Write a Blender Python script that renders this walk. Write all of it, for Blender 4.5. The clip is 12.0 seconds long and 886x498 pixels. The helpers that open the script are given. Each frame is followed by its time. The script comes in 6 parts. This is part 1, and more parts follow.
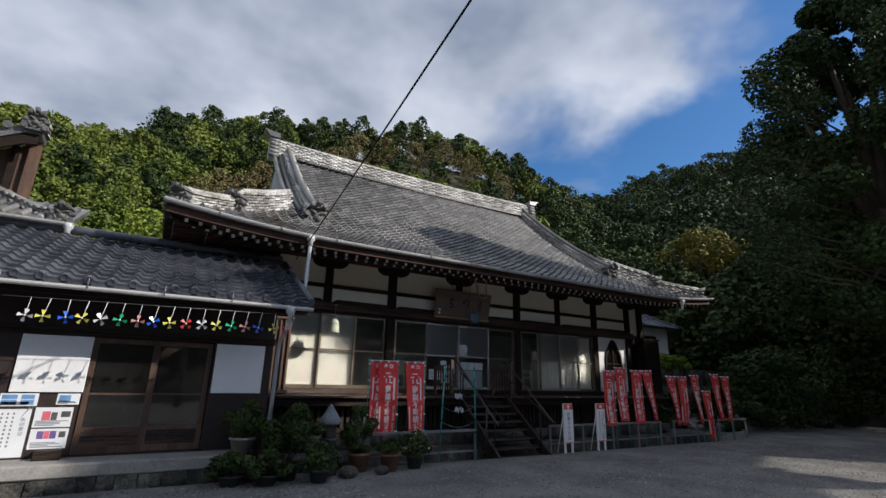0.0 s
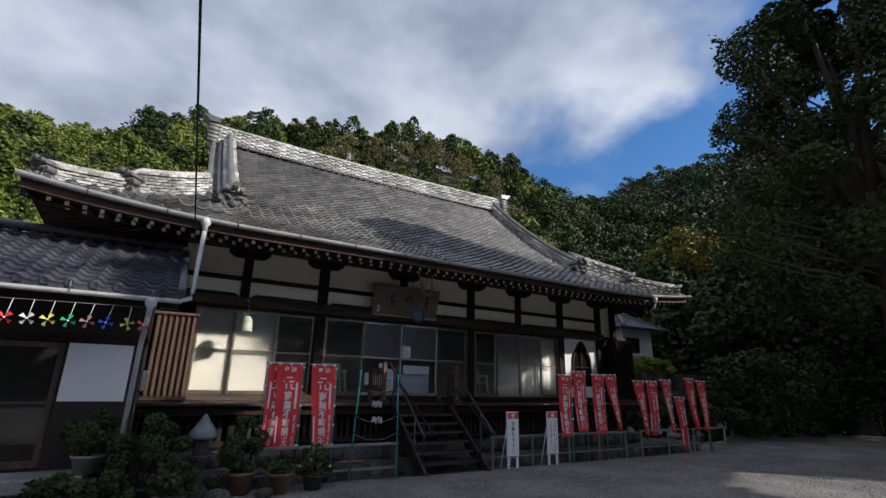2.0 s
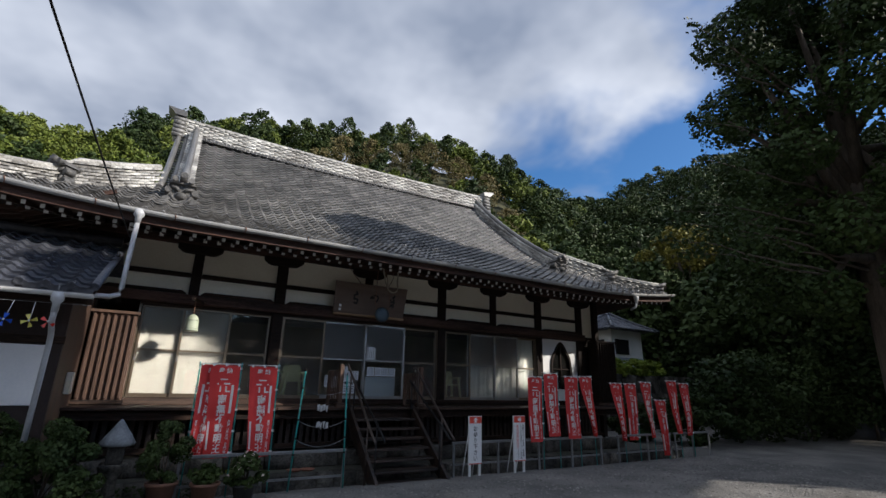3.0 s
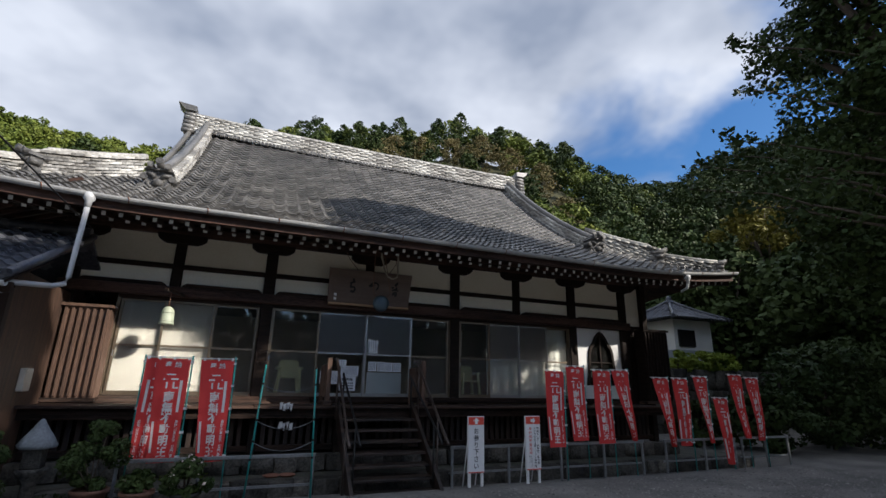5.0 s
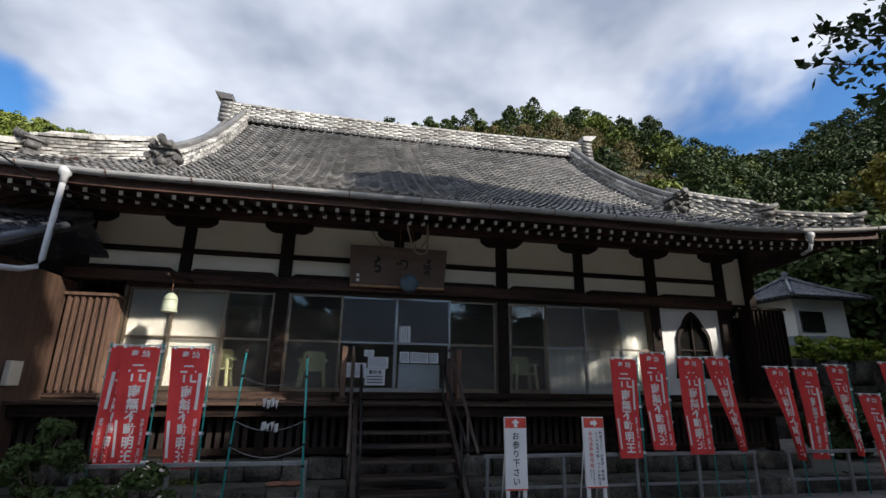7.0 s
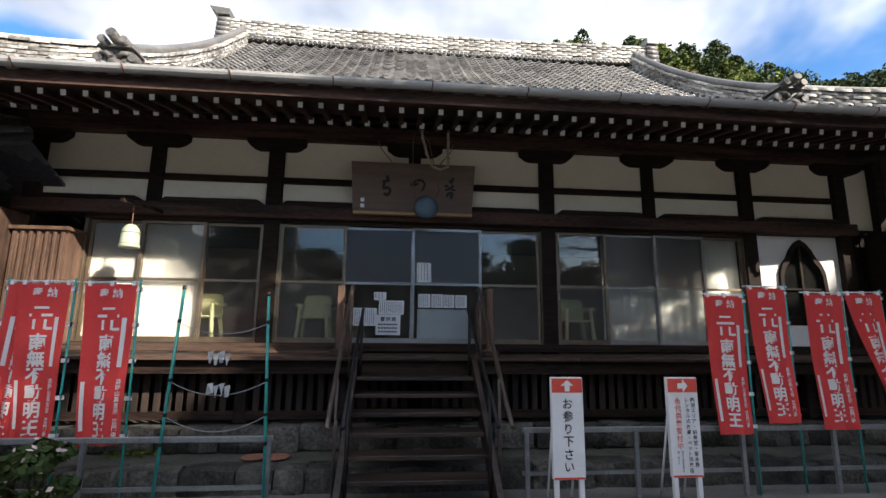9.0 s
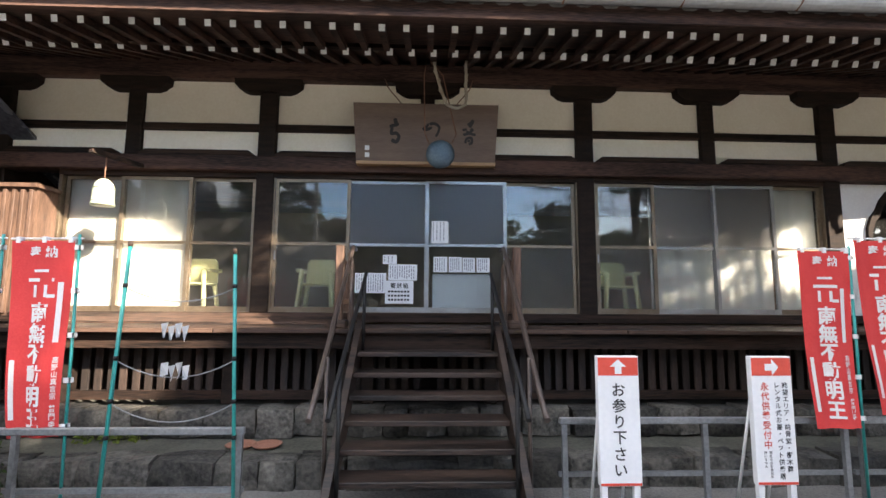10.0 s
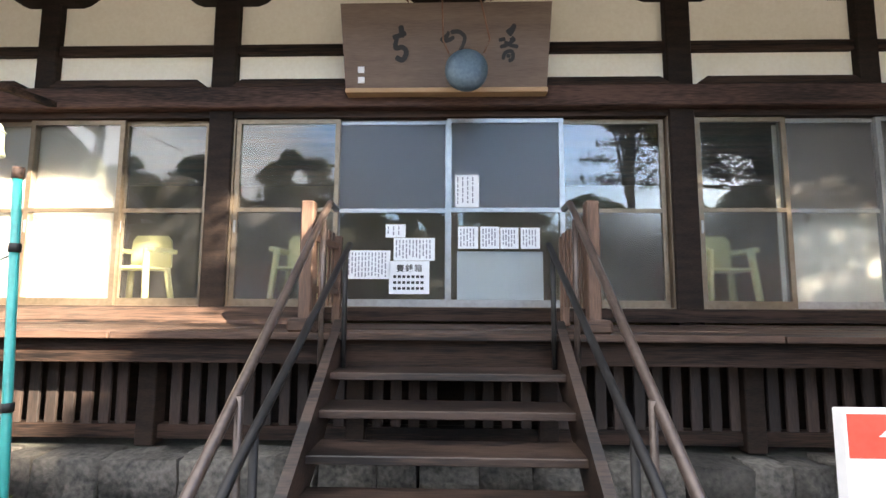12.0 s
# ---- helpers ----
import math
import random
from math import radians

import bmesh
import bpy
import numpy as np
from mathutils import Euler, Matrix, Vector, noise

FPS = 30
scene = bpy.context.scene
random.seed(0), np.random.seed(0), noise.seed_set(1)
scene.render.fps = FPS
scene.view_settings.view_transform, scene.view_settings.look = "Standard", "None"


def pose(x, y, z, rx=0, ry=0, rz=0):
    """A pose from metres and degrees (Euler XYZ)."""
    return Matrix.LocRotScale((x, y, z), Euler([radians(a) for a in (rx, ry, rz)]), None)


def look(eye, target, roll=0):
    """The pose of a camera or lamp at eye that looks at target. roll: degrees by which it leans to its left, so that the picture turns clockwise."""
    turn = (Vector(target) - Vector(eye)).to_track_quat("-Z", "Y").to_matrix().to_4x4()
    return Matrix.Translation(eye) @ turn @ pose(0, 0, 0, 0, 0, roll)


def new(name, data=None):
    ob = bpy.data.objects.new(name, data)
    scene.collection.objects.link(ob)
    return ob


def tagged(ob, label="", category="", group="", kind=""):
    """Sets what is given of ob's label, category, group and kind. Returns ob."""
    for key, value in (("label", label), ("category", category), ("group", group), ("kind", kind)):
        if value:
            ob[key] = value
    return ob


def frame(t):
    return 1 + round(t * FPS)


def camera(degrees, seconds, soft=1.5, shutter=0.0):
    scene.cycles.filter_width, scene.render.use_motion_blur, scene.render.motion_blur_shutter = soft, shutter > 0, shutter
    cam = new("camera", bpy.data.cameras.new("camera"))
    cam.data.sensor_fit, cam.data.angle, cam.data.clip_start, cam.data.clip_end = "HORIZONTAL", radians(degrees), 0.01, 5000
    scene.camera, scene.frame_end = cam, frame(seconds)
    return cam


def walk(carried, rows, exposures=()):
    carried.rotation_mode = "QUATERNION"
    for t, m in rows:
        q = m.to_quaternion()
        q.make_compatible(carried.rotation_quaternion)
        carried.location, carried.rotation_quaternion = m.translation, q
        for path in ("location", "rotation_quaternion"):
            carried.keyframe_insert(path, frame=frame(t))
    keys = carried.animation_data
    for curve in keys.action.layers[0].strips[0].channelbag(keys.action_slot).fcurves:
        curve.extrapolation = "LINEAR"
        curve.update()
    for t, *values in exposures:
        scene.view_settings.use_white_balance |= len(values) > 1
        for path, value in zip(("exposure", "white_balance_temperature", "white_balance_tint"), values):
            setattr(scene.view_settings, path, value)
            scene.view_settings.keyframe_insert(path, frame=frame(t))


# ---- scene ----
cam = camera(87.0, 12.0)
METRES, EYE, TILT, LEAN, TURN = 12.5, 1.65, 0.0, 0.0, -30.5
ROWS = [
    (0.0, 0.0, 0.0, 0.0, -0.39, 15.59, -1.39),
    (0.5, 0.0315, 0.0277, 0.0025, -0.27, 15.66, -1.37),
    (1.0, 0.0622, 0.0549, 0.0026, -0.29, 15.82, -1.41),
    (1.5, 0.0954, 0.0821, 0.0034, -0.26, 15.96, -1.39),
    (2.0, 0.129, 0.1079, 0.0045, -0.23, 16.07, -1.39),
    (2.5, 0.1662, 0.1315, 0.0051, -0.15, 16.35, -1.35),
    (4.5, 0.2894, 0.2417, 0.003, 4.71, 16.29, -1.15),
    (5.0, 0.3128, 0.2772, 0.0021, 8.47, 16.16, -1.05),
    (5.5, 0.3346, 0.3168, 0.0011, 11.04, 16.15, -0.99),
    (6.0, 0.3501, 0.3564, -0.0004, 14.11, 16.01, -0.91),
    (6.5, 0.3595, 0.3969, -0.0023, 16.58, 15.97, -0.86),
    (7.0, 0.3611, 0.4369, -0.0022, 19.27, 15.64, -0.82),
    (9.0, 0.3278, 0.6022, -0.0069, 25.11, 10.01, -0.56),
    (9.5, 0.3138, 0.6429, -0.0087, 26.31, 8.19, -0.51),
    (10.0, 0.2998, 0.6805, -0.0093, 28.36, 6.41, -0.38),
    (10.5, 0.2807, 0.7148, -0.0103, 30.42, 5.7, -0.3),
    (11.0, 0.2636, 0.7484, -0.0103, 31.12, 5.39, -0.23),
    (11.5, 0.2438, 0.7829, -0.0119, 31.72, 5.4, -0.26),
    (12.0, 0.2253, 0.8195, -0.0135, 32.01, 5.78, -0.3),
]
EXPOSURES = [(0.0, 0.05, 5850, 11), (2.5, 0.14, 5850, 11), (5.0, 0.27, 5900, 11), (7.0, 0.45, 6000, 11), (9.0, 1.08, 6250, 11), (10.0, 2.47, 6600, 12), (11.0, 3.1, 6900, 12), (12.0, 3.3, 6900, 12)]
walk(cam, [(t, pose(0, 0, EYE, TILT, LEAN, TURN) @ pose(METRES * x, METRES * y, METRES * z, 90 + pitch, roll, yaw)) for t, x, y, z, yaw, pitch, roll in ROWS], EXPOSURES)

# ---- light ----
SUN_AZ, SUN_EL = 46.0, 29.5          # degrees from -y towards +x, and above the ground
world = bpy.data.worlds.new("sky")
scene.world = world
world.use_nodes = True
wn, wl = world.node_tree.nodes, world.node_tree.links
wn.clear()
w_out = wn.new("ShaderNodeOutputWorld")
w_sky = wn.new("ShaderNodeTexSky")
w_sky.sky_type, w_sky.sun_disc = "NISHITA", False
w_sky.sun_elevation, w_sky.sun_rotation = radians(SUN_EL), radians(180 - SUN_AZ)
w_sky.ozone_density = 3.0
w_bg = wn.new("ShaderNodeBackground")
w_bg.inputs["Strength"].default_value = 0.13
w_sat = wn.new("ShaderNodeHueSaturation")
w_sat.inputs["Saturation"].default_value = 1.22
wl.new(w_sky.outputs[0], w_sat.inputs["Color"])
wl.new(w_sat.outputs[0], w_bg.inputs["Color"])
w_cloud = wn.new("ShaderNodeBackground")
w_cloud.inputs["Strength"].default_value = 0.82
w_tc = wn.new("ShaderNodeTexCoord")
w_sep = wn.new("ShaderNodeSeparateXYZ")
wl.new(w_tc.outputs["Generated"], w_sep.inputs[0])


def wmath(op, a, b=None, c=None):
    n = wn.new("ShaderNodeMath")
    n.operation = op
    for i, v in enumerate((a, b, c)):
        if v is None:
            continue
        if isinstance(v, (int, float)):
            n.inputs[i].default_value = v
        else:
            wl.new(v, n.inputs[i])
    return n.outputs[0]


# clouds drift on a flat layer above: divide by the height of the direction
w_h = wmath("ADD", wmath("MAXIMUM", w_sep.outputs["Z"], 0.0), 0.22)
w_cx, w_cy = wmath("DIVIDE", w_sep.outputs["X"], w_h), wmath("DIVIDE", w_sep.outputs["Y"], w_h)
w_comb = wn.new("ShaderNodeCombineXYZ")
wl.new(w_cx, w_comb.inputs[0])
wl.new(w_cy, w_comb.inputs[1])
w_n1 = wn.new("ShaderNodeTexNoise")
w_n1.inputs["Scale"].default_value, w_n1.inputs["Detail"].default_value = 1.25, 5.0
w_n1.inputs["Roughness"].default_value, w_n1.inputs["Distortion"].default_value = 0.56, 0.35
wl.new(w_comb.outputs[0], w_n1.inputs["Vector"])
w_n2 = wn.new("ShaderNodeTexNoise")
w_n2.inputs["Scale"].default_value, w_n2.inputs["Detail"].default_value = 2.3, 4.0
wl.new(w_comb.outputs[0], w_n2.inputs["Vector"])
# the cloud bank fills the north and west, the east is clear
w_east = wmath("SUBTRACT", wmath("MULTIPLY", w_cx, 0.41), wmath("MULTIPLY", w_cy, 0.19))
w_gap = wmath("SQRT", wmath("ADD", wmath("POWER", wmath("ADD", w_cx, 0.95), 2.0), wmath("POWER", wmath("SUBTRACT", w_cy, 1.15), 2.0)))
w_west = wmath("MULTIPLY", wmath("MAXIMUM", wmath("SUBTRACT", 0.5, w_gap), 0.0), 2.2)
w_cov = wmath("SUBTRACT", wmath("SUBTRACT", wmath("ADD", w_n1.outputs["Fac"], 0.25), w_east), w_west)
w_ramp = wn.new("ShaderNodeMapRange")
w_ramp.interpolation_type = "SMOOTHSTEP"
w_ramp.inputs["From Min"].default_value, w_ramp.inputs["From Max"].default_value = 0.38, 0.61
wl.new(w_cov, w_ramp.inputs["Value"])
w_tone = wn.new("ShaderNodeValToRGB")
w_tone.color_ramp.elements[0].position, w_tone.color_ramp.elements[0].color = 0.34, (0.34, 0.38, 0.46, 1)
w_tone.color_ramp.elements[1].position, w_tone.color_ramp.elements[1].color = 0.64, (0.82, 0.83, 0.86, 1)
wl.new(w_n2.outputs["Fac"], w_tone.inputs[0])
wl.new(w_tone.outputs[0], w_cloud.inputs["Color"])
w_mix = wn.new("ShaderNodeMixShader")
wl.new(w_ramp.outputs[0], w_mix.inputs[0])
wl.new(w_bg.outputs[0], w_mix.inputs[1])
wl.new(w_cloud.outputs[0], w_mix.inputs[2])
wl.new(w_mix.outputs[0], w_out.inputs["Surface"])

sun = new("sun", bpy.data.lights.new("sun", "SUN"))
sun.data.energy, sun.data.angle, sun.data.color = 4.8, radians(0.53), (1.0, 0.88, 0.72)
sun.matrix_basis = look((math.sin(radians(SUN_AZ)) * 40, -math.cos(radians(SUN_AZ)) * 40, 40 * math.tan(radians(SUN_EL))), (0, 0, 0))


# ---- materials ----
def mat(name, c1, c2, rough=0.7, scale=4.0, fine=40.0, bump=0.15, metal=0.0, stretch=(1, 1, 1), vary=0.0, island=False, spec=0.5, bumpdist=0.01, local=False, crisp=0.14):
    """A surface of two colours mixed by coarse and fine noise, with relief; vary: difference from piece to piece."""
    m = bpy.data.materials.new(name)
    m.use_nodes = True
    n, l = m.node_tree.nodes, m.node_tree.links
    b = n["Principled BSDF"]
    if local:
        pos = n.new("ShaderNodeTexCoord").outputs["Object"]
    else:
        pos = n.new("ShaderNodeNewGeometry").outputs["Position"]
    mp = n.new("ShaderNodeMapping")
    mp.inputs["Scale"].default_value = stretch
    l.new(pos, mp.inputs["Vector"])
    a = n.new("ShaderNodeTexNoise")
    a.inputs["Scale"].default_value, a.inputs["Detail"].default_value = scale, 5.0
    f = n.new("ShaderNodeTexNoise")
    f.inputs["Scale"].default_value, f.inputs["Detail"].default_value = fine, 4.0
    l.new(mp.outputs[0], a.inputs["Vector"])
    l.new(mp.outputs[0], f.inputs["Vector"])
    add = n.new("ShaderNodeMath")
    add.operation = "MULTIPLY_ADD"
    add.inputs[1].default_value = 0.45
    l.new(f.outputs["Fac"], add.inputs[0])
    sc = n.new("ShaderNodeMath")
    sc.operation = "MULTIPLY"
    sc.inputs[1].default_value = 0.55
    l.new(a.outputs["Fac"], sc.inputs[0])
    l.new(sc.outputs[0], add.inputs[2])
    r = n.new("ShaderNodeValToRGB")
    r.color_ramp.elements[0].position, r.color_ramp.elements[1].position = 0.5 - crisp, 0.5 + crisp
    r.color_ramp.elements[0].color, r.color_ramp.elements[1].color = (*c1, 1), (*c2, 1)
    l.new(add.outputs[0], r.inputs[0])
    col = r.outputs[0]
    if vary:
        hs = n.new("ShaderNodeHueSaturation")
        mr = n.new("ShaderNodeMapRange")
        mr.inputs["To Min"].default_value, mr.inputs["To Max"].default_value = 1 - vary, 1 + vary
        rnd = n.new("ShaderNodeNewGeometry").outputs["Random Per Island"] if island else n.new("ShaderNodeObjectInfo").outputs["Random"]
        l.new(rnd, mr.inputs["Value"])
        l.new(mr.outputs[0], hs.inputs["Value"])
        l.new(col, hs.inputs["Color"])
        col = hs.outputs[0]
    l.new(col, b.inputs["Base Color"])
    b.inputs["Metallic"].default_value = metal
    b.inputs["Specular IOR Level"].default_value = spec
    rr = n.new("ShaderNodeMapRange")
    rr.inputs["To Min"].default_value, rr.inputs["To Max"].default_value = max(0.02, rough - 0.12), min(1.0, rough + 0.12)
    l.new(a.outputs["Fac"], rr.inputs["Value"])
    l.new(rr.outputs[0], b.inputs["Roughness"])
    if bump:
        bp = n.new("ShaderNodeBump")
        bp.inputs["Strength"].default_value, bp.inputs["Distance"].default_value = bump, bumpdist
        l.new(add.outputs[0], bp.inputs["Height"])
        l.new(bp.outputs[0], b.inputs["Normal"])
    return m


def glass(name, rough=0.02, tint=(0.9, 0.95, 0.95)):
    m = bpy.data.materials.new(name)
    m.use_nodes = True
    b = m.node_tree.nodes["Principled BSDF"]
    b.inputs["Base Color"].default_value = (*tint, 1)
    b.inputs["Transmission Weight"].default_value = 1.0
    b.inputs["Roughness"].default_value = rough
    b.inputs["IOR"].default_value = 1.5
    return m


def dusty(name, rough, dust, tint=(0.9, 0.95, 0.95)):
    """Glass with a film of pale dust."""
    m = glass(name, rough, tint)
    n, l = m.node_tree.nodes, m.node_tree.links
    d = n.new("ShaderNodeBsdfDiffuse")
    d.inputs["Color"].default_value = (0.55, 0.53, 0.5, 1)
    x = n.new("ShaderNodeMixShader")
    t = n.new("ShaderNodeTexNoise")
    t.inputs["Scale"].default_value, t.inputs["Detail"].default_value = 2.5, 4.0
    l.new(n.new("ShaderNodeNewGeometry").outputs["Position"], t.inputs["Vector"])
    r = n.new("ShaderNodeMapRange")
    r.inputs["From Min"].default_value, r.inputs["From Max"].default_value = 0.3, 0.7
    r.inputs["To Min"].default_value, r.inputs["To Max"].default_value = dust * 0.5, dust * 1.5
    l.new(t.outputs["Fac"], r.inputs["Value"])
    l.new(r.outputs[0], x.inputs[0])
    l.new(n["Principled BSDF"].outputs[0], x.inputs[1])
    l.new(d.outputs[0], x.inputs[2])
    l.new(x.outputs[0], n["Material Output"].inputs["Surface"])
    return m


M_GRAVEL = mat("gravel", (0.1, 0.096, 0.09), (0.22, 0.21, 0.193), 0.95, 0.9, 42, 1.0, bumpdist=0.03, crisp=0.09)
M_WOOD = mat("dark_timber", (0.008, 0.0055, 0.0045), (0.028, 0.018, 0.013), 0.75, 3, 30, 0.3, stretch=(1, 1, 6), spec=0.2)
M_WOODX = mat("dark_timber_lengthwise", (0.005, 0.0035, 0.003), (0.046, 0.027, 0.019), 0.72, 3, 30, 0.45, stretch=(0.2, 2, 5), spec=0.2, crisp=0.09)
M_EAVE = mat("reddish_eave_timber", (0.014, 0.008, 0.0065), (0.1, 0.055, 0.041), 0.7, 2, 34, 0.35, stretch=(0.25, 1.5, 4), spec=0.25, crisp=0.09)
M_BROWN = mat("brown_timber", (0.006, 0.0045, 0.004), (0.085, 0.051, 0.036), 0.66, 2.2, 28, 0.35, stretch=(0.2, 3, 5), vary=0.25, spec=0.3, crisp=0.08)
M_BROWNV = mat("brown_timber_upright", (0.045, 0.025, 0.017), (0.14, 0.08, 0.052), 0.72, 3, 28, 0.3, stretch=(4, 4, 0.4), vary=0.25)
M_PLASTER = mat("cream_plaster", (0.79, 0.73, 0.59), (0.87, 0.82, 0.69), 0.85, 1.5, 30, 0.08)
M_WHITE = mat("white_plaster", (0.72, 0.72, 0.70), (0.82, 0.82, 0.80), 0.85, 1.5, 30, 0.06)
M_TILE = mat("grey_roof_tile", (0.07, 0.069, 0.068), (0.215, 0.208, 0.196), 0.34, 1.2, 18, 0.2, vary=0.35, spec=0.5)
M_TILEJ = mat("grey_roof_tile_field", (0.07, 0.069, 0.068), (0.215, 0.208, 0.196), 0.34, 1.2, 18, 0.2, vary=0.35, island=True)
# pale from weathering, with some of the sun's brightness in the colour too
M_RIDGE = mat("sun_lifted_weathered_ridge_tile", (0.13, 0.12, 0.105), (0.55, 0.54, 0.5), 0.65, 1.1, 20, 0.3, vary=0.5, island=True)
M_BLUE = mat("blue_grey_glazed_tile", (0.045, 0.05, 0.066), (0.105, 0.11, 0.128), 0.28, 1.5, 18, 0.1, vary=0.2)
M_BLUEJ = mat("blue_grey_glazed_tile_field", (0.045, 0.05, 0.066), (0.105, 0.11, 0.128), 0.28, 1.5, 18, 0.1, vary=0.2, island=True)
M_GUTTER = mat("grey_gutter", (0.36, 0.36, 0.36), (0.48, 0.48, 0.47), 0.4, 3, 25, 0.05)
M_ALU = mat("bronze_aluminium", (0.16, 0.125, 0.085), (0.24, 0.19, 0.135), 0.4, 3, 30, 0.05, metal=0.6)
M_ALUS = mat("silver_aluminium", (0.3, 0.3, 0.29), (0.42, 0.42, 0.41), 0.35, 3, 30, 0.05, metal=0.7)
# mossy, and darker than the stone itself to carry the shade under the veranda
M_STONE = mat("shade_toned_mossy_stone", (0.013, 0.013, 0.012), (0.13, 0.12, 0.102), 0.9, 3.2, 26, 0.95, vary=0.5, bumpdist=0.03)
M_CONC = mat("worn_concrete", (0.2, 0.195, 0.18), (0.34, 0.33, 0.3), 0.9, 2, 30, 0.3)
# concrete with moss, its colour also lowered for the shade on the ledge
M_LEDGE = mat("shade_toned_mossy_ledge", (0.05, 0.052, 0.04), (0.13, 0.125, 0.1), 0.95, 2.5, 30, 0.4)
M_TREAD = mat("dark_worn_tread", (0.006, 0.0045, 0.004), (0.052, 0.032, 0.023), 0.5, 2.5, 26, 0.45, stretch=(0.3, 2, 4), vary=0.2, crisp=0.08)
M_GLASS = dusty("dusty_window_glass", 0.0, 0.02)
M_SCREEN = dusty("insect_screened_glass", 0.3, 0.035, (0.42, 0.41, 0.4))
M_FROST = dusty("frosted_glass", 0.12, 0.04)
M_RED = mat("red_cloth", (0.55, 0.03, 0.03), (0.68, 0.06, 0.055), 0.85, 3, 120, 0.1, local=True)
M_PAINTW = mat("white_paint", (0.74, 0.75, 0.76), (0.82, 0.82, 0.82), 0.45, 3, 30, 0.03)


# ---- building blocks ----
ROOT = {}


def box(bm, x0, x1, y0, y1, z0, z1, bevel=0.0):
    v = [bm.verts.new(p) for p in ((x0, y0, z0), (x1, y0, z0), (x1, y1, z0), (x0, y1, z0), (x0, y0, z1), (x1, y0, z1), (x1, y1, z1), (x0, y1, z1))]
    fs = [bm.faces.new([v[i] for i in q]) for q in ((3, 2, 1, 0), (4, 5, 6, 7), (0, 1, 5, 4), (1, 2, 6, 5), (2, 3, 7, 6), (3, 0, 4, 7))]
    if bevel:
        es = {e for f in fs for e in f.edges}
        bmesh.ops.bevel(bm, geom=list(es), offset=bevel, segments=1, affect="EDGES", profile=0.5)
    return bm


def boxes(*list_of, bevel=0.0):
    bm = bmesh.new()
    for b in list_of:
        box(bm, *b, bevel=bevel)
    return bm


def tube(bm, points, radius, sides=8, taper=None, caps=True):
    """A round bar along points; taper: its radius at the end."""
    pts = [Vector(p) for p in points]
    rings = []
    for i, p in enumerate(pts):
        d = (pts[min(i + 1, len(pts) - 1)] - pts[max(i - 1, 0)]).normalized()
        a = d.cross(Vector((0, 0, 1)))
        a = Vector((1, 0, 0)) if a.length < 0.05 else a.normalized()
        b = d.cross(a)
        r = radius if taper is None else radius + (taper - radius) * i / (len(pts) - 1)
        rings.append([bm.verts.new(p + (a * math.cos(2 * math.pi * k / sides) + b * math.sin(2 * math.pi * k / sides)) * r) for k in range(sides)])
    for r0, r1 in zip(rings, rings[1:]):
        for k in range(sides):
            f = bm.faces.new((r0[k], r0[(k + 1) % sides], r1[(k + 1) % sides], r1[k]))
            f.smooth = True
    if caps:
        bm.faces.new(rings[0])
        bm.faces.new(rings[-1][::-1])
    return bm


def lathe(bm, profile, centre, sides=16):
    """Turns (radius, height) pairs about an upright axis through centre."""
    cx, cy, cz = centre
    rings = [[bm.verts.new((cx + r * math.cos(2 * math.pi * k / sides), cy + r * math.sin(2 * math.pi * k / sides), cz + h)) for k in range(sides)] for r, h in profile]
    for r0, r1 in zip(rings, rings[1:]):
        for k in range(sides):
            bm.faces.new((r0[k], r0[(k + 1) % sides], r1[(k + 1) % sides], r1[k])).smooth = True
    bm.faces.new(rings[0][::-1])
    bm.faces.new(rings[-1])
    return bm


def extrude(bm, outline, y0, y1, axis="y"):
    """A slab of the closed outline, given as (x, z) pairs, from y0 to y1 (axis x: (y, z) pairs from x0 to x1)."""
    put = (lambda a, b, c: (a, c, b)) if axis == "y" else (lambda a, b, c: (c, a, b))
    f = [bm.verts.new(put(a, b, y0)) for a, b in outline]
    g = [bm.verts.new(put(a, b, y1)) for a, b in outline]
    n = len(f)
    for i in range(n):
        bm.faces.new((f[i], f[(i + 1) % n], g[(i + 1) % n], g[i]))
    bm.faces.new(f)
    bm.faces.new(g[::-1])
    return bm


def lattice_frame(xs, zs, holes, y0, y1):
    """One joined frame on the grid lines xs and zs, from y0 to y1, open at the cells in holes."""
    bm = bmesh.new()
    v = [[[bm.verts.new((x, y, z)) for y in (y0, y1)] for z in zs] for x in xs]
    solid = {(i, j) for i in range(len(xs) - 1) for j in range(len(zs) - 1)} - set(holes)
    for i, j in solid:
        for k in (0, 1):
            bm.faces.new((v[i][j][k], v[i + 1][j][k], v[i + 1][j + 1][k], v[i][j + 1][k]))
        for di, dj, a, b in ((0, -1, (i, j), (i + 1, j)), (0, 1, (i, j + 1), (i + 1, j + 1)), (-1, 0, (i, j), (i, j + 1)), (1, 0, (i + 1, j), (i + 1, j + 1))):
            if (i + di, j + dj) not in solid:
                bm.faces.new((v[a[0]][a[1]][0], v[b[0]][b[1]][0], v[b[0]][b[1]][1], v[a[0]][a[1]][1]))
    return bm


def finish(name, bm, material, normals=True):
    if normals:
        bmesh.ops.recalc_face_normals(bm, faces=bm.faces)
    me = bpy.data.meshes.new(name)
    bm.to_mesh(me)
    bm.free()
    for m in (material if isinstance(material, (list, tuple)) else [material]):
        me.materials.append(m)
    return me


def thing(name, at, label, category, group="", kind=""):
    ob = tagged(new(name), label, category, group, kind)
    ob.empty_display_size = 0.2
    ob.location = at
    ROOT[ob] = Vector(at)
    return ob


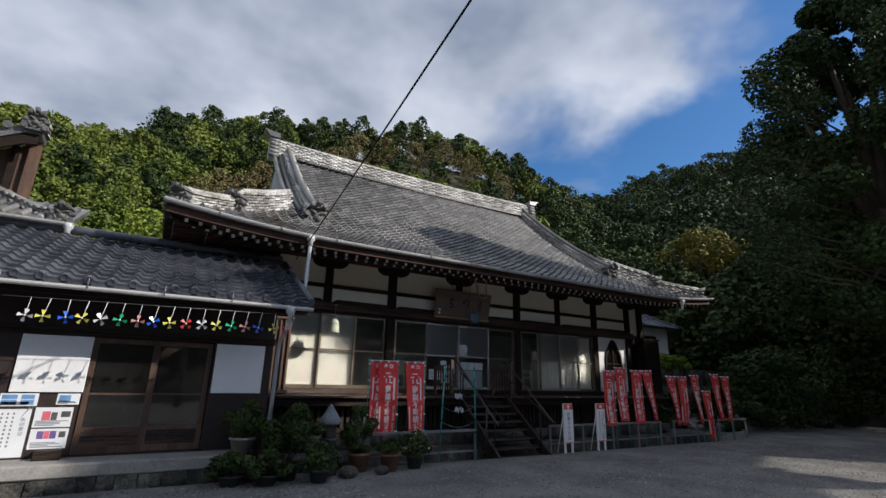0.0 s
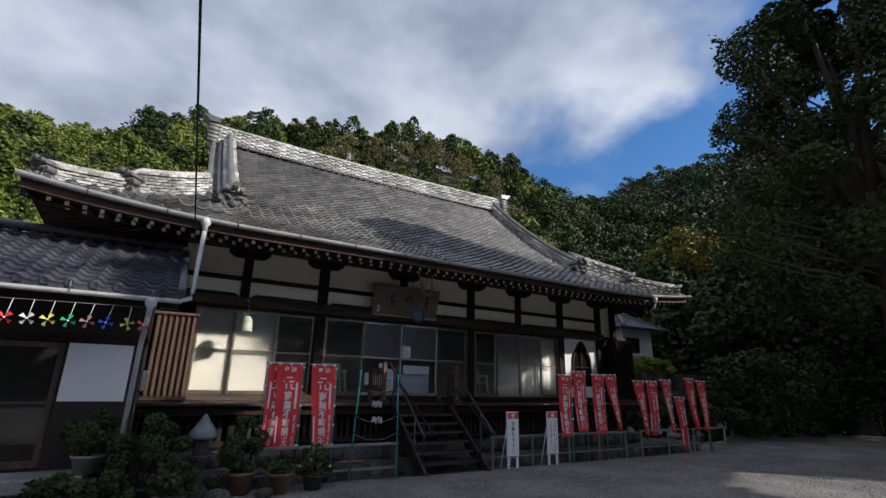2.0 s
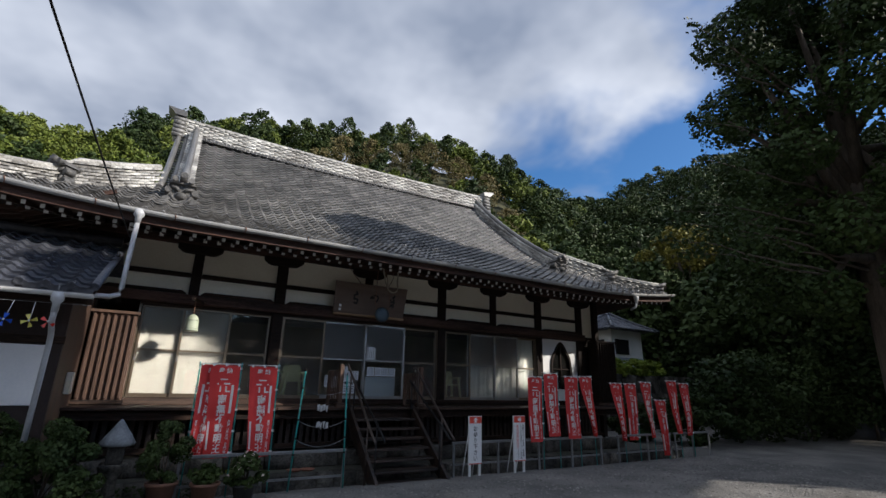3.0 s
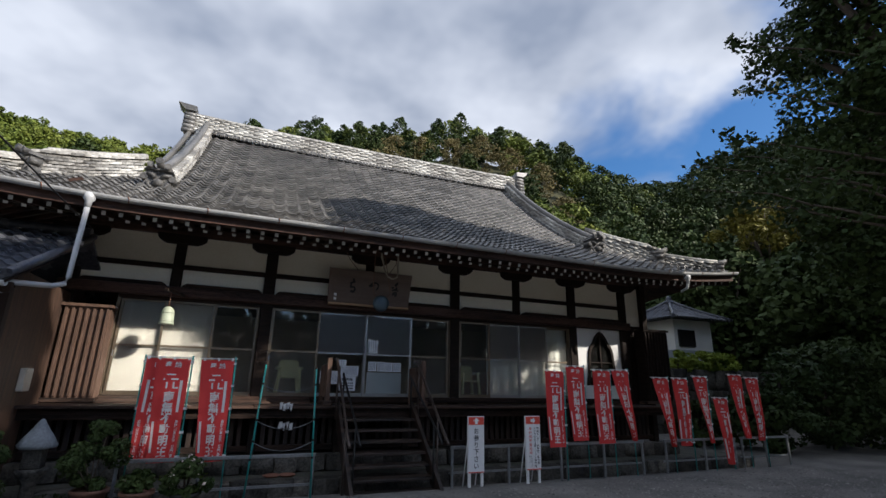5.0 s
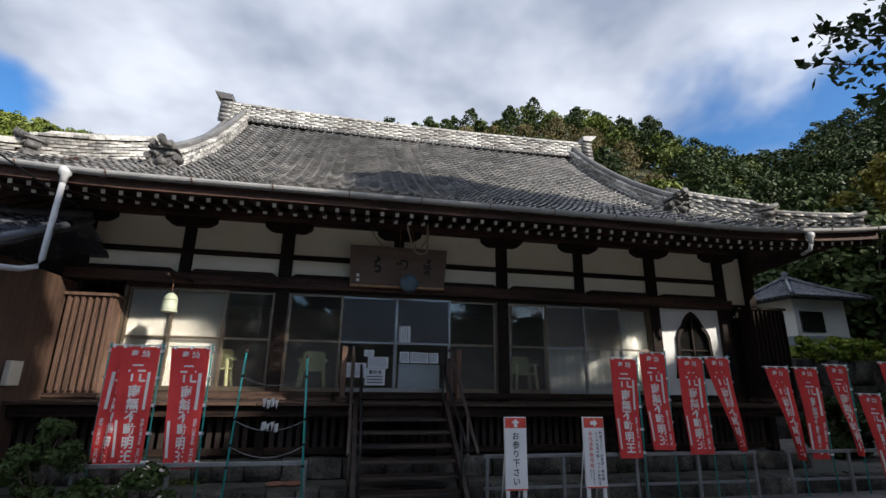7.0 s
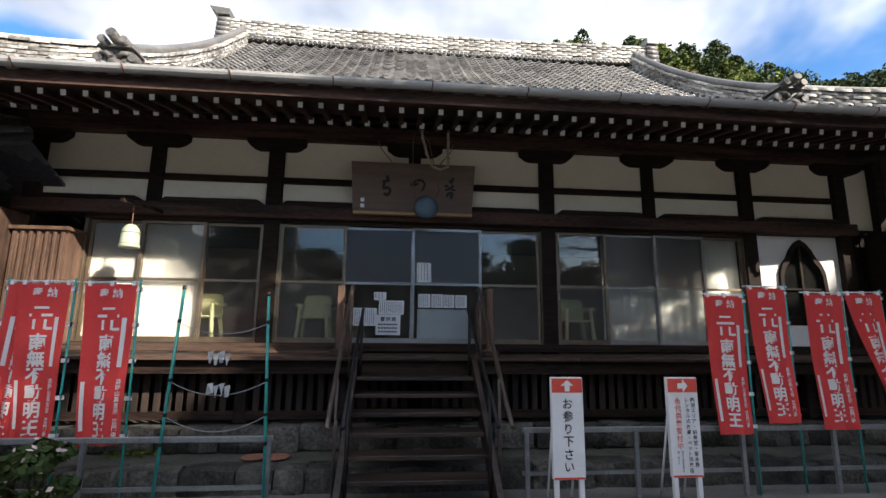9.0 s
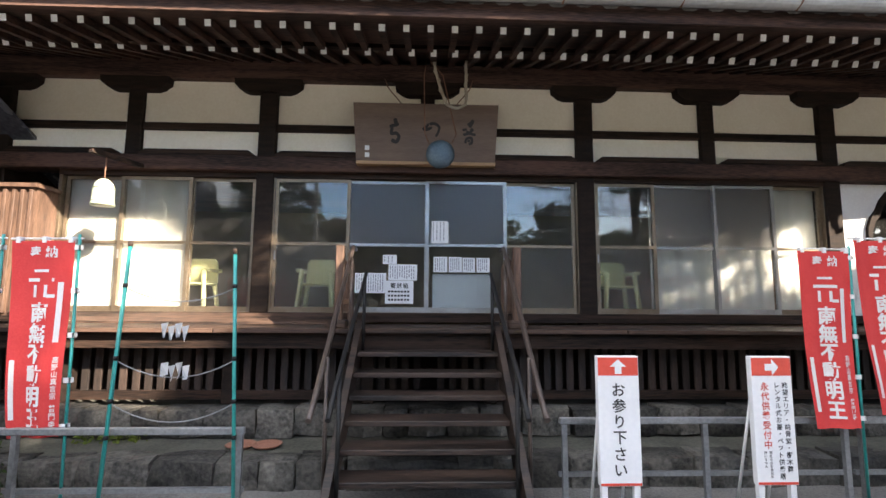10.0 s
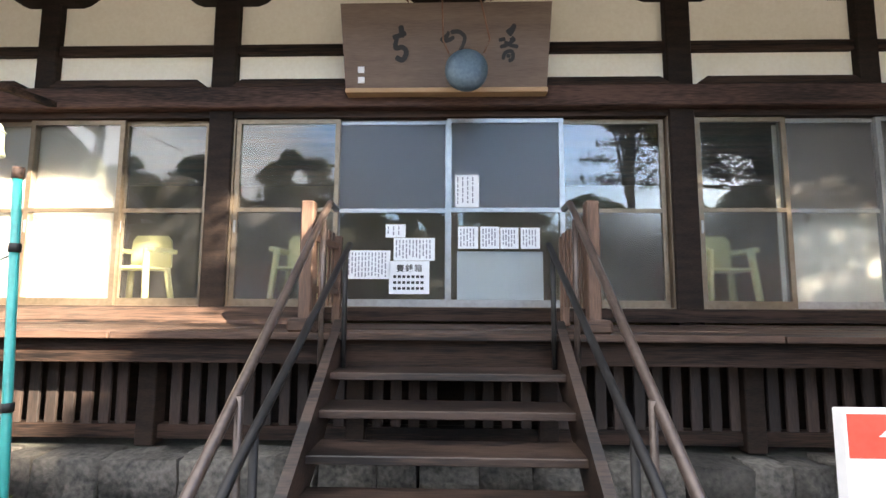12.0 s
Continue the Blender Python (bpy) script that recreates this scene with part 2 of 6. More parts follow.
def part(name, bm, material, parent, label="", normals=True):
    """One mesh, given in the world's place, under a thing or a part."""
    me = finish(name, bm, material, normals)
    me.transform(Matrix.Translation(-ROOT[parent]))
    ob = tagged(new(name, me), label)
    ob.parent = parent
    ROOT[ob] = ROOT[parent]
    return ob


def single(name, bm, material, label, category, group="", kind="", normals=True):
    """A thing that is one mesh, with its origin at the middle of its base."""
    me = finish(name, bm, material, normals)
    co = np.array([v.co for v in me.vertices])
    lo, hi = co.min(0), co.max(0)
    at = Vector(((lo[0] + hi[0]) / 2, (lo[1] + hi[1]) / 2, lo[2]))
    me.transform(Matrix.Translation(-at))
    ob = tagged(new(name, me), label, category, group, kind)
    ob.location = at
    ROOT[ob] = at
    return ob


def piece(name, me, parent, at, turn=None, label=""):
    """A part that shares its mesh with its likes."""
    ob = tagged(new(name, me), label)
    ob.parent = parent
    m = Matrix.Translation(Vector(at) - ROOT[parent])
    ob.matrix_basis = m @ turn if turn else m
    ROOT[ob] = ROOT[parent]
    return ob


def raw_mesh(name, verts, faces, material, smooth=False):
    me = bpy.data.meshes.new(name)
    me.from_pydata([tuple(v) for v in verts], [], [tuple(f) for f in faces])
    for m in (material if isinstance(material, (list, tuple)) else [material]):
        me.materials.append(m)
    if smooth:
        me.polygons.foreach_set("use_smooth", [True] * len(me.polygons))
    return me


def fast_mesh(name, verts, quads, material, smooth=False):
    """Many quads at once, from arrays."""
    me = bpy.data.meshes.new(name)
    me.vertices.add(len(verts))
    me.vertices.foreach_set("co", np.ascontiguousarray(verts, dtype=np.float32).ravel())
    me.loops.add(len(quads) * 4)
    me.loops.foreach_set("vertex_index", np.ascontiguousarray(quads, dtype=np.int32).ravel())
    me.polygons.add(len(quads))
    me.polygons.foreach_set("loop_start", np.arange(len(quads), dtype=np.int32) * 4)
    if smooth:
        me.polygons.foreach_set("use_smooth", np.ones(len(quads), dtype=bool))
    me.materials.append(material)
    me.update(calc_edges=True)
    return me


def part_mesh(name, me, parent, label="", kind=""):
    me.transform(Matrix.Translation(-ROOT[parent]))
    ob = tagged(new(name, me), label, kind=kind)
    ob.parent = parent
    ROOT[ob] = ROOT[parent]
    return ob


def writing(body, size, x=0.0, z=0.0, upright=True, pitch=1.08, bold=0.014):
    """Vertices and faces of a line of characters, upright (top to bottom) or level, centred on x, its top at z, in the x-z plane."""
    cu = bpy.data.curves.new("writing", "FONT")
    ob = new("writing", cu)
    vs, fs = [], []
    for i, ch in enumerate(body):
        if ch == " ":
            continue
        cu.body = ch
        cu.resolution_u, cu.offset = 2, bold
        dg = bpy.context.evaluated_depsgraph_get()
        dg.update()
        me = bpy.data.meshes.new_from_object(ob.evaluated_get(dg))
        co = [v.co.copy() for v in me.vertices]
        if co:
            cx = (min(c.x for c in co) + max(c.x for c in co)) / 2
            cy = (min(c.y for c in co) + max(c.y for c in co)) / 2
            ox = x if upright else x + (i - (len(body) - 1) / 2) * size * pitch
            oz = z - (i + 0.5) * size * pitch if upright else z - size / 2
            base = len(vs)
            vs += [(ox + (c.x - cx) * size, oz + (c.y - cy) * size) for c in co]
            fs += [tuple(base + k for k in p.vertices) for p in me.polygons]
        bpy.data.meshes.remove(me)
    bpy.data.objects.remove(ob)
    bpy.data.curves.remove(cu)
    return vs, fs


def written(bm, vf, put):
    """Adds writing to bm; put turns its (x, z) into a place."""
    vs, fs = vf
    made = [bm.verts.new(put(a, b)) for a, b in vs]
    for f in fs:
        try:
            bm.faces.new([made[k] for k in f])
        except ValueError:
            pass
    return bm


# ---- ground and hills ----
# how high the wooded skyline stands, in degrees, by the bearing from north towards east
SKY_AZ = [-180, -150, -120, -90, -45, -16, -8, 0, 12, 24, 34, 41, 46, 52, 60, 70, 85, 110, 180]
SKY_EL = [12, 15, 12, 11, 21.3, 22.4, 23.2, 25.8, 27.2, 28.6, 26.8, 22.8, 19.0, 20.0, 22.0, 22.4, 17, 6, 12]
SKY_R = [70, 70, 70, 70, 70, 75, 75, 72, 72, 72, 72, 74, 95, 120, 125, 110, 90, 80, 70]


def hill(x, y):
    dx, dy = x - 4.0, y - 2.0
    r = math.hypot(dx, dy)
    az = math.degrees(math.atan2(dx, dy))
    e, rc = np.interp(az, SKY_AZ, SKY_EL), np.interp(az, SKY_AZ, SKY_R)
    r0 = 27.0
    k = min(max((r - r0) / (rc - r0), 0.0), 1.0)
    top = math.tan(radians(e)) * rc
    z = top * (0.55 * k + 0.45 * k * k * (3 - 2 * k))
    if r > rc:
        z = top + (r - rc) * 0.05 - max(0, r - rc - 60) * 0.12
    return max(z, 0.0) + (noise.noise((x * 0.06, y * 0.06, 3.0)) * 2.2 * k if r > r0 else 0.0)


def yard(x, y):
    z = 0.0
    if 8.95 < y < 24:
        side = min(1.0, max(0.0, (x - 1.0) / 0.8)) * min(1.0, max(0.0, (18.5 - x) / 1.5))
        z = -0.17 * min(1.0, (y - 8.95) / 0.75) * side
    return z + 0.012 * noise.noise((x * 0.9, y * 0.9, 0.0))


def lines(*steps):
    out = [steps[0]]
    for stop, step in zip(steps[1::2], steps[2::2]):
        n = max(1, round((stop - out[-1]) / step))
        a = out[-1]
        out += [a + (stop - a) * (i + 1) / n for i in range(n)]
    return out


gx = lines(-1500, -150, 220, -40, 4, -6, 2, 20, 0.45, 40, 2, 170, 4, 1500, 220)
gy = lines(-1500, -60, 240, -10, 3, 8.6, 0.6, 10.4, 0.15, 26, 2, 150, 4, 1500, 220)
gv = np.array([(x, y, yard(x, y) + hill(x, y)) for x in gx for y in gy])
nx, ny = len(gx), len(gy)
gi = np.arange(nx * ny).reshape(nx, ny)
gq = np.stack([gi[:-1, :-1], gi[1:, :-1], gi[1:, 1:], gi[:-1, 1:]], -1).reshape(-1, 4)
ground = tagged(new("ground", fast_mesh("ground", gv, gq, M_GRAVEL, True)), "grey gravel yard rising into wooded hills", "ground", kind="structure")
# soil on the hills
ground.data.materials.append(mat("forest_floor", (0.02, 0.024, 0.01), (0.06, 0.06, 0.025), 0.95, 0.3, 6, 0.4))
far = np.array([math.hypot(gv[q[0]][0] - 4, gv[q[0]][1] - 2) > 29.5 for q in gq], dtype=np.int32)
ground.data.polygons.foreach_set("material_index", far)

# ---- the hall ----
FY = 11.73
XL, XR, MID = -0.35, 17.35, 8.5
GL, GR = 2.45, 14.55
EAVE, RIDGE_Y = 9.75, 16.5


def prof(s):
    return 4.55 + 0.45 * s + 0.0387 * s * s


def lift(x, s):
    k = max(0.0, (abs(x - MID) - 5.0) / 3.85)
    return 0.27 * k * k * max(0.0, 1 - s / 2.6)


def roof_z(x, y):
    s = min(y - EAVE, 2 * RIDGE_Y - EAVE - y)
    if x < GL or x > GR:
        s = min(s, x - XL, XR - x)
    return prof(s) + lift(x, s)


hall = thing("temple_hall", (8.45, 16.5, 0), "dark timber temple hall with white plaster frieze and grey tiled roof", "temple")
# walls round the hall and the room inside
part("side_wall", boxes((1.66, 1.82, 11.95, 21.2, 0.3, 5.2)), M_WOOD, hall)
part("side_wall", boxes((15.08, 15.24, 11.95, 21.2, 0.3, 5.2)), M_WOOD, hall)
part("plaster_panel", boxes((1.6, 1.66, 12.0, 16.5, 3.95, 4.75)), M_PLASTER, hall)
part("back_wall", boxes((1.82, 15.08, 21.0, 21.2, 0.3, 5.2)), M_WOOD, hall)
M_TATAMI = mat("straw_mat", (0.22, 0.18, 0.09), (0.32, 0.27, 0.15), 0.9, 4, 60, 0.1)
part("room_floor", boxes((1.82, 15.08, FY + 0.16, 21.0, 1.2, 1.34)), M_TATAMI, hall, "straw mat floor")
part("room_ceiling", boxes((1.82, 15.08, FY + 0.2, 21.0, 3.4, 3.45)), M_BROWN, hall)
part("partition", boxes((1.82, 15.08, 15.4, 15.5, 1.34, 3.4)), mat("sand_wall", (0.2, 0.16, 0.11), (0.3, 0.25, 0.18), 0.9, 2, 40, 0.1), hall, "sand-plastered inner wall")

PILLARS, STRUTS = (1.77, 5.34, 9.77, 13.33, 15.13), (3.53, 11.56)
for x in PILLARS:
    w = 0.12
    part("pillar", boxes((x - w, x + w, FY, FY + 0.24, 0.4, 4.6), bevel=0.012), M_WOOD, hall)
for x in (*STRUTS, 7.55):
    part("strut", boxes((x - 0.1, x + 0.1, FY + 0.01, FY + 0.2, 3.48, 4.6), bevel=0.01), M_WOOD, hall)
ALLX = sorted((*PILLARS, *STRUTS, 7.55))
for a, b in zip(ALLX, ALLX[1:]):
    part("plaster_panel", boxes((a + 0.1, b - 0.1, FY + 0.09, FY + 0.16, 3.96, 4.6)), M_PLASTER, hall)
    part("plaster_panel", boxes((a + 0.1, b - 0.1, FY + 0.09, FY + 0.16, 3.47, 3.87)), M_PLASTER, hall)
    part("frieze_rail", boxes((a + 0.11, b - 0.11, FY + 0.03, FY + 0.17, 3.865, 3.965), bevel=0.006), M_WOODX, hall)
    bm = extrude(bmesh.new(), ((a + 0.14, 3.48), (b - 0.14, 3.48), (b - 0.14, 3.5), (b - 0.22, 3.555), (a + 0.22, 3.555), (a + 0.14, 3.5)), FY - 0.07, FY + 0.085)
    part("weather_board", bm, M_WOODX, hall)
# boat-shaped brackets on the posts
for x in ALLX:
    bm = extrude(bmesh.new(), ((x - 0.46, 4.585), (x - 0.45, 4.5), (x - 0.36, 4.43), (x - 0.28, 4.40), (x + 0.28, 4.40), (x + 0.36, 4.43), (x + 0.45, 4.5), (x + 0.46, 4.585)), FY - 0.06, FY + 0.2)
    part("bracket", bm, M_WOOD, hall)
part("eave_beam", boxes((1.5, 15.4, FY - 0.03, FY + 0.22, 4.585, 4.86), bevel=0.012), M_EAVE, hall)
part("lintel", boxes((1.6, 15.3, FY - 0.08, FY + 0.2, 3.27, 3.478), bevel=0.012), M_EAVE, hall, "weathered brown lintel beam")
part("head_rail", boxes((2.6, 13.24, FY + 0.02, FY + 0.2, 3.205, 3.27)), M_WOODX, hall)
part("sill_beam", boxes((1.6, 15.3, FY - 0.02, FY + 0.2, 1.25, 1.375), bevel=0.008), M_WOODX, hall)
part("weather_sill", extrude(bmesh.new(), ((FY - 0.26, 1.262), (FY - 0.02, 1.37), (FY - 0.02, 1.34), (FY - 0.26, 1.235)), 2.0, 6.4, "x"), M_BROWN, hall, "sun-bleached sloping board")

# roof deck, gables and eaves
xs, ys = lines(XL, XR, 0.25), lines(EAVE, 2 * RIDGE_Y - EAVE, 0.225)
dv = np.array([(x, y, roof_z(x, y) - 0.05) for x in xs for y in ys])
di = np.arange(len(dv)).reshape(len(xs), len(ys))
dq = np.stack([di[:-1, :-1], di[1:, :-1], di[1:, 1:], di[:-1, 1:]], -1).reshape(-1, 4)
roof = part_mesh("roof", fast_mesh("roof", dv, dq, M_TILEJ), hall, "grey clay tiled hip-and-gable roof")
for gx0, out in ((GL + 0.25, -1), (GR - 0.25, 1)):
    sy = lines(12.3, 20.7, 0.4)
    line = [(y, prof(min(y - EAVE, 2 * RIDGE_Y - EAVE - y)) - 0.12) for y in sy]
    part("gable_wall", extrude(bmesh.new(), [(12.3, 5.7), *line, (20.7, 5.7)], gx0, gx0 + 0.1, "x"), M_WOOD, hall)
    for off in (0.03, 0.26):
        xr = gx0 + out * (0.25 - off)
        part("verge_roll", tube(bmesh.new(), [(xr, y, roof_z(MID, y) + 0.04) for y in lines(12.2, 16.4, 0.4)], 0.075), M_TILE, hall)

# soffit boards above the two tiers of rafters
for name, (ya, za), (yb, zb) in (("soffit", (9.78, 4.335), (10.72, 4.542)), ("soffit", (10.6, 4.475), (12.0, 5.05))):
    rows = []
    bm = bmesh.new()
    for x in lines(XL + 0.05, XR - 0.05, 0.5):
        u = lift(x, 0.3)
        rows.append([bm.verts.new(p) for p in ((x, ya, za + u), (x, yb, zb + u * 0.8), (x, yb, zb + 0.03 + u * 0.8), (x, ya, za + 0.03 + u))])
    for r0, r1 in zip(rows, rows[1:]):
        for k in range(4):
            bm.faces.new((r0[k], r0[(k + 1) % 4], r1[(k + 1) % 4], r1[k]))
    bm.faces.new(rows[0])
    bm.faces.new(rows[-1][::-1])
    part(name, bm, M_EAVE, hall)
for side, xa, xb in ((-1, XL + 0.05, 1.7), (1, 15.2, XR - 0.05)):
    bm = bmesh.new()
    rows = []
    for y in lines(9.85, 23.0, 0.6):
        u = 0.27 * max(0, 1 - (y - 9.75) / 3.5)
        reach = min(xb - xa, y - 9.8)
        e0, e1 = (xa, xa + reach) if side < 0 else (xb, xb - reach)
        zi = 4.44 + u + (0.56 - u) * reach / (xb - xa)
        rows.append([bm.verts.new(p) for p in ((e0, y, 4.44 + u), (e1, y, zi), (e1, y, zi + 0.03), (e0, y, 4.48 + u))])
    for r0, r1 in zip(rows, rows[1:]):
        for k in range(4):
            bm.faces.new((r0[k], r0[(k + 1) % 4], r1[(k + 1) % 4], r1[k]))
    part("soffit", bm, M_EAVE, hall)
bm = bmesh.new()
rows = []
for x in lines(XL + 0.05, XR - 0.05, 0.5):
    u = lift(x, 0.2)
    rows.append([bm.verts.new(p) for p in ((x, 9.76, 4.33 + u), (x, 9.8, 4.33 + u), (x, 9.8, 4.52 + u), (x, 9.76, 4.52 + u))])
for r0, r1 in zip(rows, rows[1:]):
    for k in range(4):
        bm.faces.new((r0[k], r0[(k + 1) % 4], r1[(k + 1) % 4], r1[k]))
part("fascia", bm, M_EAVE, hall)
part("eave_board", boxes((1.6, 15.4, 10.6, 10.66, 4.47, 4.56)), M_WOODX, hall)

M_TIP = mat("white_rafter_tip", (0.6, 0.6, 0.57), (0.78, 0.78, 0.75), 0.8, 8, 60, 0.1, vary=0.2)


def rafter_mesh(length, slope, w, h):
    bm = bmesh.new()
    box(bm, -w / 2, w / 2, 0, length, -h, 0)
    f = [q for q in bm.faces if abs(q.calc_center_median().y) < 1e-6]
    bmesh.ops.recalc_face_normals(bm, faces=bm.faces)
    bmesh.ops.inset_individual(bm, faces=f, thickness=0.004, depth=0.003)
    for q in bm.faces:
        q.material_index = 1 if q.calc_center_median().y < 0.001 and abs(q.normal.y) > 0.9 else 0
    bmesh.ops.rotate(bm, verts=bm.verts, cent=(0, 0, 0), matrix=Matrix.Rotation(math.atan(slope), 3, "X"))
    return finish("rafter", bm, (M_EAVE, M_TIP), False)


ra, rb = rafter_mesh(0.85, 0.22, 0.068, 0.075), rafter_mesh(1.5, 0.41, 0.075, 0.082)
for i in range(70):
    x = 0.07 + i * 0.25
    piece("flying_rafter", ra, hall, (x, 9.93 + random.uniform(-0.006, 0.006), 4.35 + lift(x, 0.3)), label="dark rafter with white painted tip" if i == 0 else "")
for i in range(66):
    x = 0.229 + i * 0.2545
    piece("base_rafter", rb, hall, (x, 10.57 + random.uniform(-0.006, 0.006), 4.448 + lift(x, 0.3)))
turn90 = Matrix.Rotation(radians(-90), 4, "Z")
for i in range(16):
    y = 10.3 + i * 0.26
    piece("flying_rafter", ra, hall, (XL + 0.2, y, 4.40 + 0.24 * max(0, 1 - (y - 9.75) / 3.5)), turn90)
    if i < 14:
        piece("base_rafter", rb, hall, (XL + 0.85, y + 0.5, 4.47 + 0.2 * max(0, 1 - (y - 9.75) / 3.5)), turn90)
# hip rafters at the corners
for x0, y0, x1, y1 in ((XL + 0.1, 9.87, 1.75, 11.95), (XR - 0.1, 9.87, 15.15, 11.95)):
    bm = bmesh.new()
    d = Vector((x1 - x0, y1 - y0, 0)).normalized()
    n = Vector((-d.y, d.x, 0)) * 0.07
    a, b = Vector((x0, y0, 4.62)), Vector((x1, y1, 4.95))
    v = [bm.verts.new(p) for p in (a - n, a + n, b + n, b - n, a - n - Vector((0, 0, 0.16)), a + n - Vector((0, 0, 0.16)), b + n - Vector((0, 0, 0.2)), b - n - Vector((0, 0, 0.2)))]
    for q in ((0, 1, 2, 3), (7, 6, 5, 4), (0, 4, 5, 1), (1, 5, 6, 2), (2, 6, 7, 3), (3, 7, 4, 0)):
        bm.faces.new([v[k] for k in q])
    part("hip_rafter", bm, M_WOOD, hall)


# ridges of stacked flat tiles, with ornaments
def ridge(path, width, height, layers, length, parent, label=""):
    """Courses of short tiles laid along path (x, y, z of the foot), each course a little narrower."""
    vs, qs = [], []
    P = [Vector(p) for p in path]
    run = [0.0]
    for a, b in zip(P, P[1:]):
        run.append(run[-1] + (b - a).length)
    at = lambda d: Vector([np.interp(d, run, [p[k] for p in P]) for k in range(3)])
    for k in range(layers):
        w = width * (1 - 0.28 * k / layers) / 2 + (0.03 if k == layers - 1 else 0) + (0.015 if k % 2 else 0)
        z0, z1 = height * k / layers, height * (k + 1) / layers - 0.016
        n = max(2, round(run[-1] / length))
        for i in range(n):
            d0 = run[-1] * max(0, i - (0.5 if k % 2 else 0)) / n
            d1 = run[-1] * min(1, (i + 1 - (0.5 if k % 2 else 0)) / n) - 0.008
            if d1 - d0 < 0.03:
                continue
            a, b = at(d0), at(d1)
            t = (b - a).normalized()
            s = Vector((-t.y, t.x, 0)).normalized() * (w + random.uniform(-0.006, 0.006))
            up = Vector((0, 0, 1))
            j = random.uniform(-0.009, 0.009)
            base = len(vs)
            vs += [a - s + up * (z0 + j), b - s + up * (z0 + j), b + s + up * (z0 + j), a + s + up * (z0 + j), a - s + up * (z1 + j), b - s + up * (z1 + j), b + s + up * (z1 + j), a + s + up * (z1 + j)]
            qs += [tuple(base + m for m in q) for q in ((4, 5, 6, 7), (0, 1, 5, 4), (1, 2, 6, 5), (2, 3, 7, 6), (3, 0, 4, 7))]
    return part_mesh("ridge", fast_mesh("ridge", np.array([tuple(v) for v in vs]), np.array(qs), M_RIDGE), parent, label, "stuff")


ridge([(GL + 0.1 + i * 0.6, RIDGE_Y, 9.18 + 0.1 * ((i - 10) / 10) ** 2) for i in range(21)], 0.42, 0.62, 9, 0.3, hall, "weathered main ridge of stacked tiles, coloured paler for sun")
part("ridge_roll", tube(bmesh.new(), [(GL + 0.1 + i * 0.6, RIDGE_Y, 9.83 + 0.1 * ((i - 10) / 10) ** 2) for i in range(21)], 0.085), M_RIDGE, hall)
for x in (2.95, 14.05):
    ridge([(x, y, roof_z(MID, y) - 0.02) for y in lines(11.5, 16.3, 0.3)], 0.38, 0.4, 6, 0.26, hall)
    part("ridge_roll", tube(bmesh.new(), [(x, y, roof_z(MID, y) + 0.42) for y in lines(11.45, 16.35, 0.3)], 0.085), M_TILE, hall)
for sgn, xc, xe in ((1, XL, 2.4), (-1, XR, 14.6)):
    n = 10
    path = [(xc + sgn * 0.25 + (xe - xc - sgn * 0.25) * i / n, EAVE + 0.25 + abs(xe - xc - sgn * 0.25) * i / n, 0) for i in range(n + 1)]
    path = [(x, y, prof(min(y - EAVE, abs(x - xc))) + lift(x, y - EAVE) - 0.13) for x, y, z in path]
    mid = 4
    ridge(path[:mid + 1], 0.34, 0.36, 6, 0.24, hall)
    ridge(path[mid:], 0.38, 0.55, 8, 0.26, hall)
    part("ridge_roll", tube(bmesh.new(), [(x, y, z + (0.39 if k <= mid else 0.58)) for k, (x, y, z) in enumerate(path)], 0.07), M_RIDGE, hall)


M_CARVED = mat("carved_end_tile", (0.045, 0.044, 0.043), (0.17, 0.165, 0.155), 0.6, 5, 26, 0.6, bumpdist=0.02, local=True)


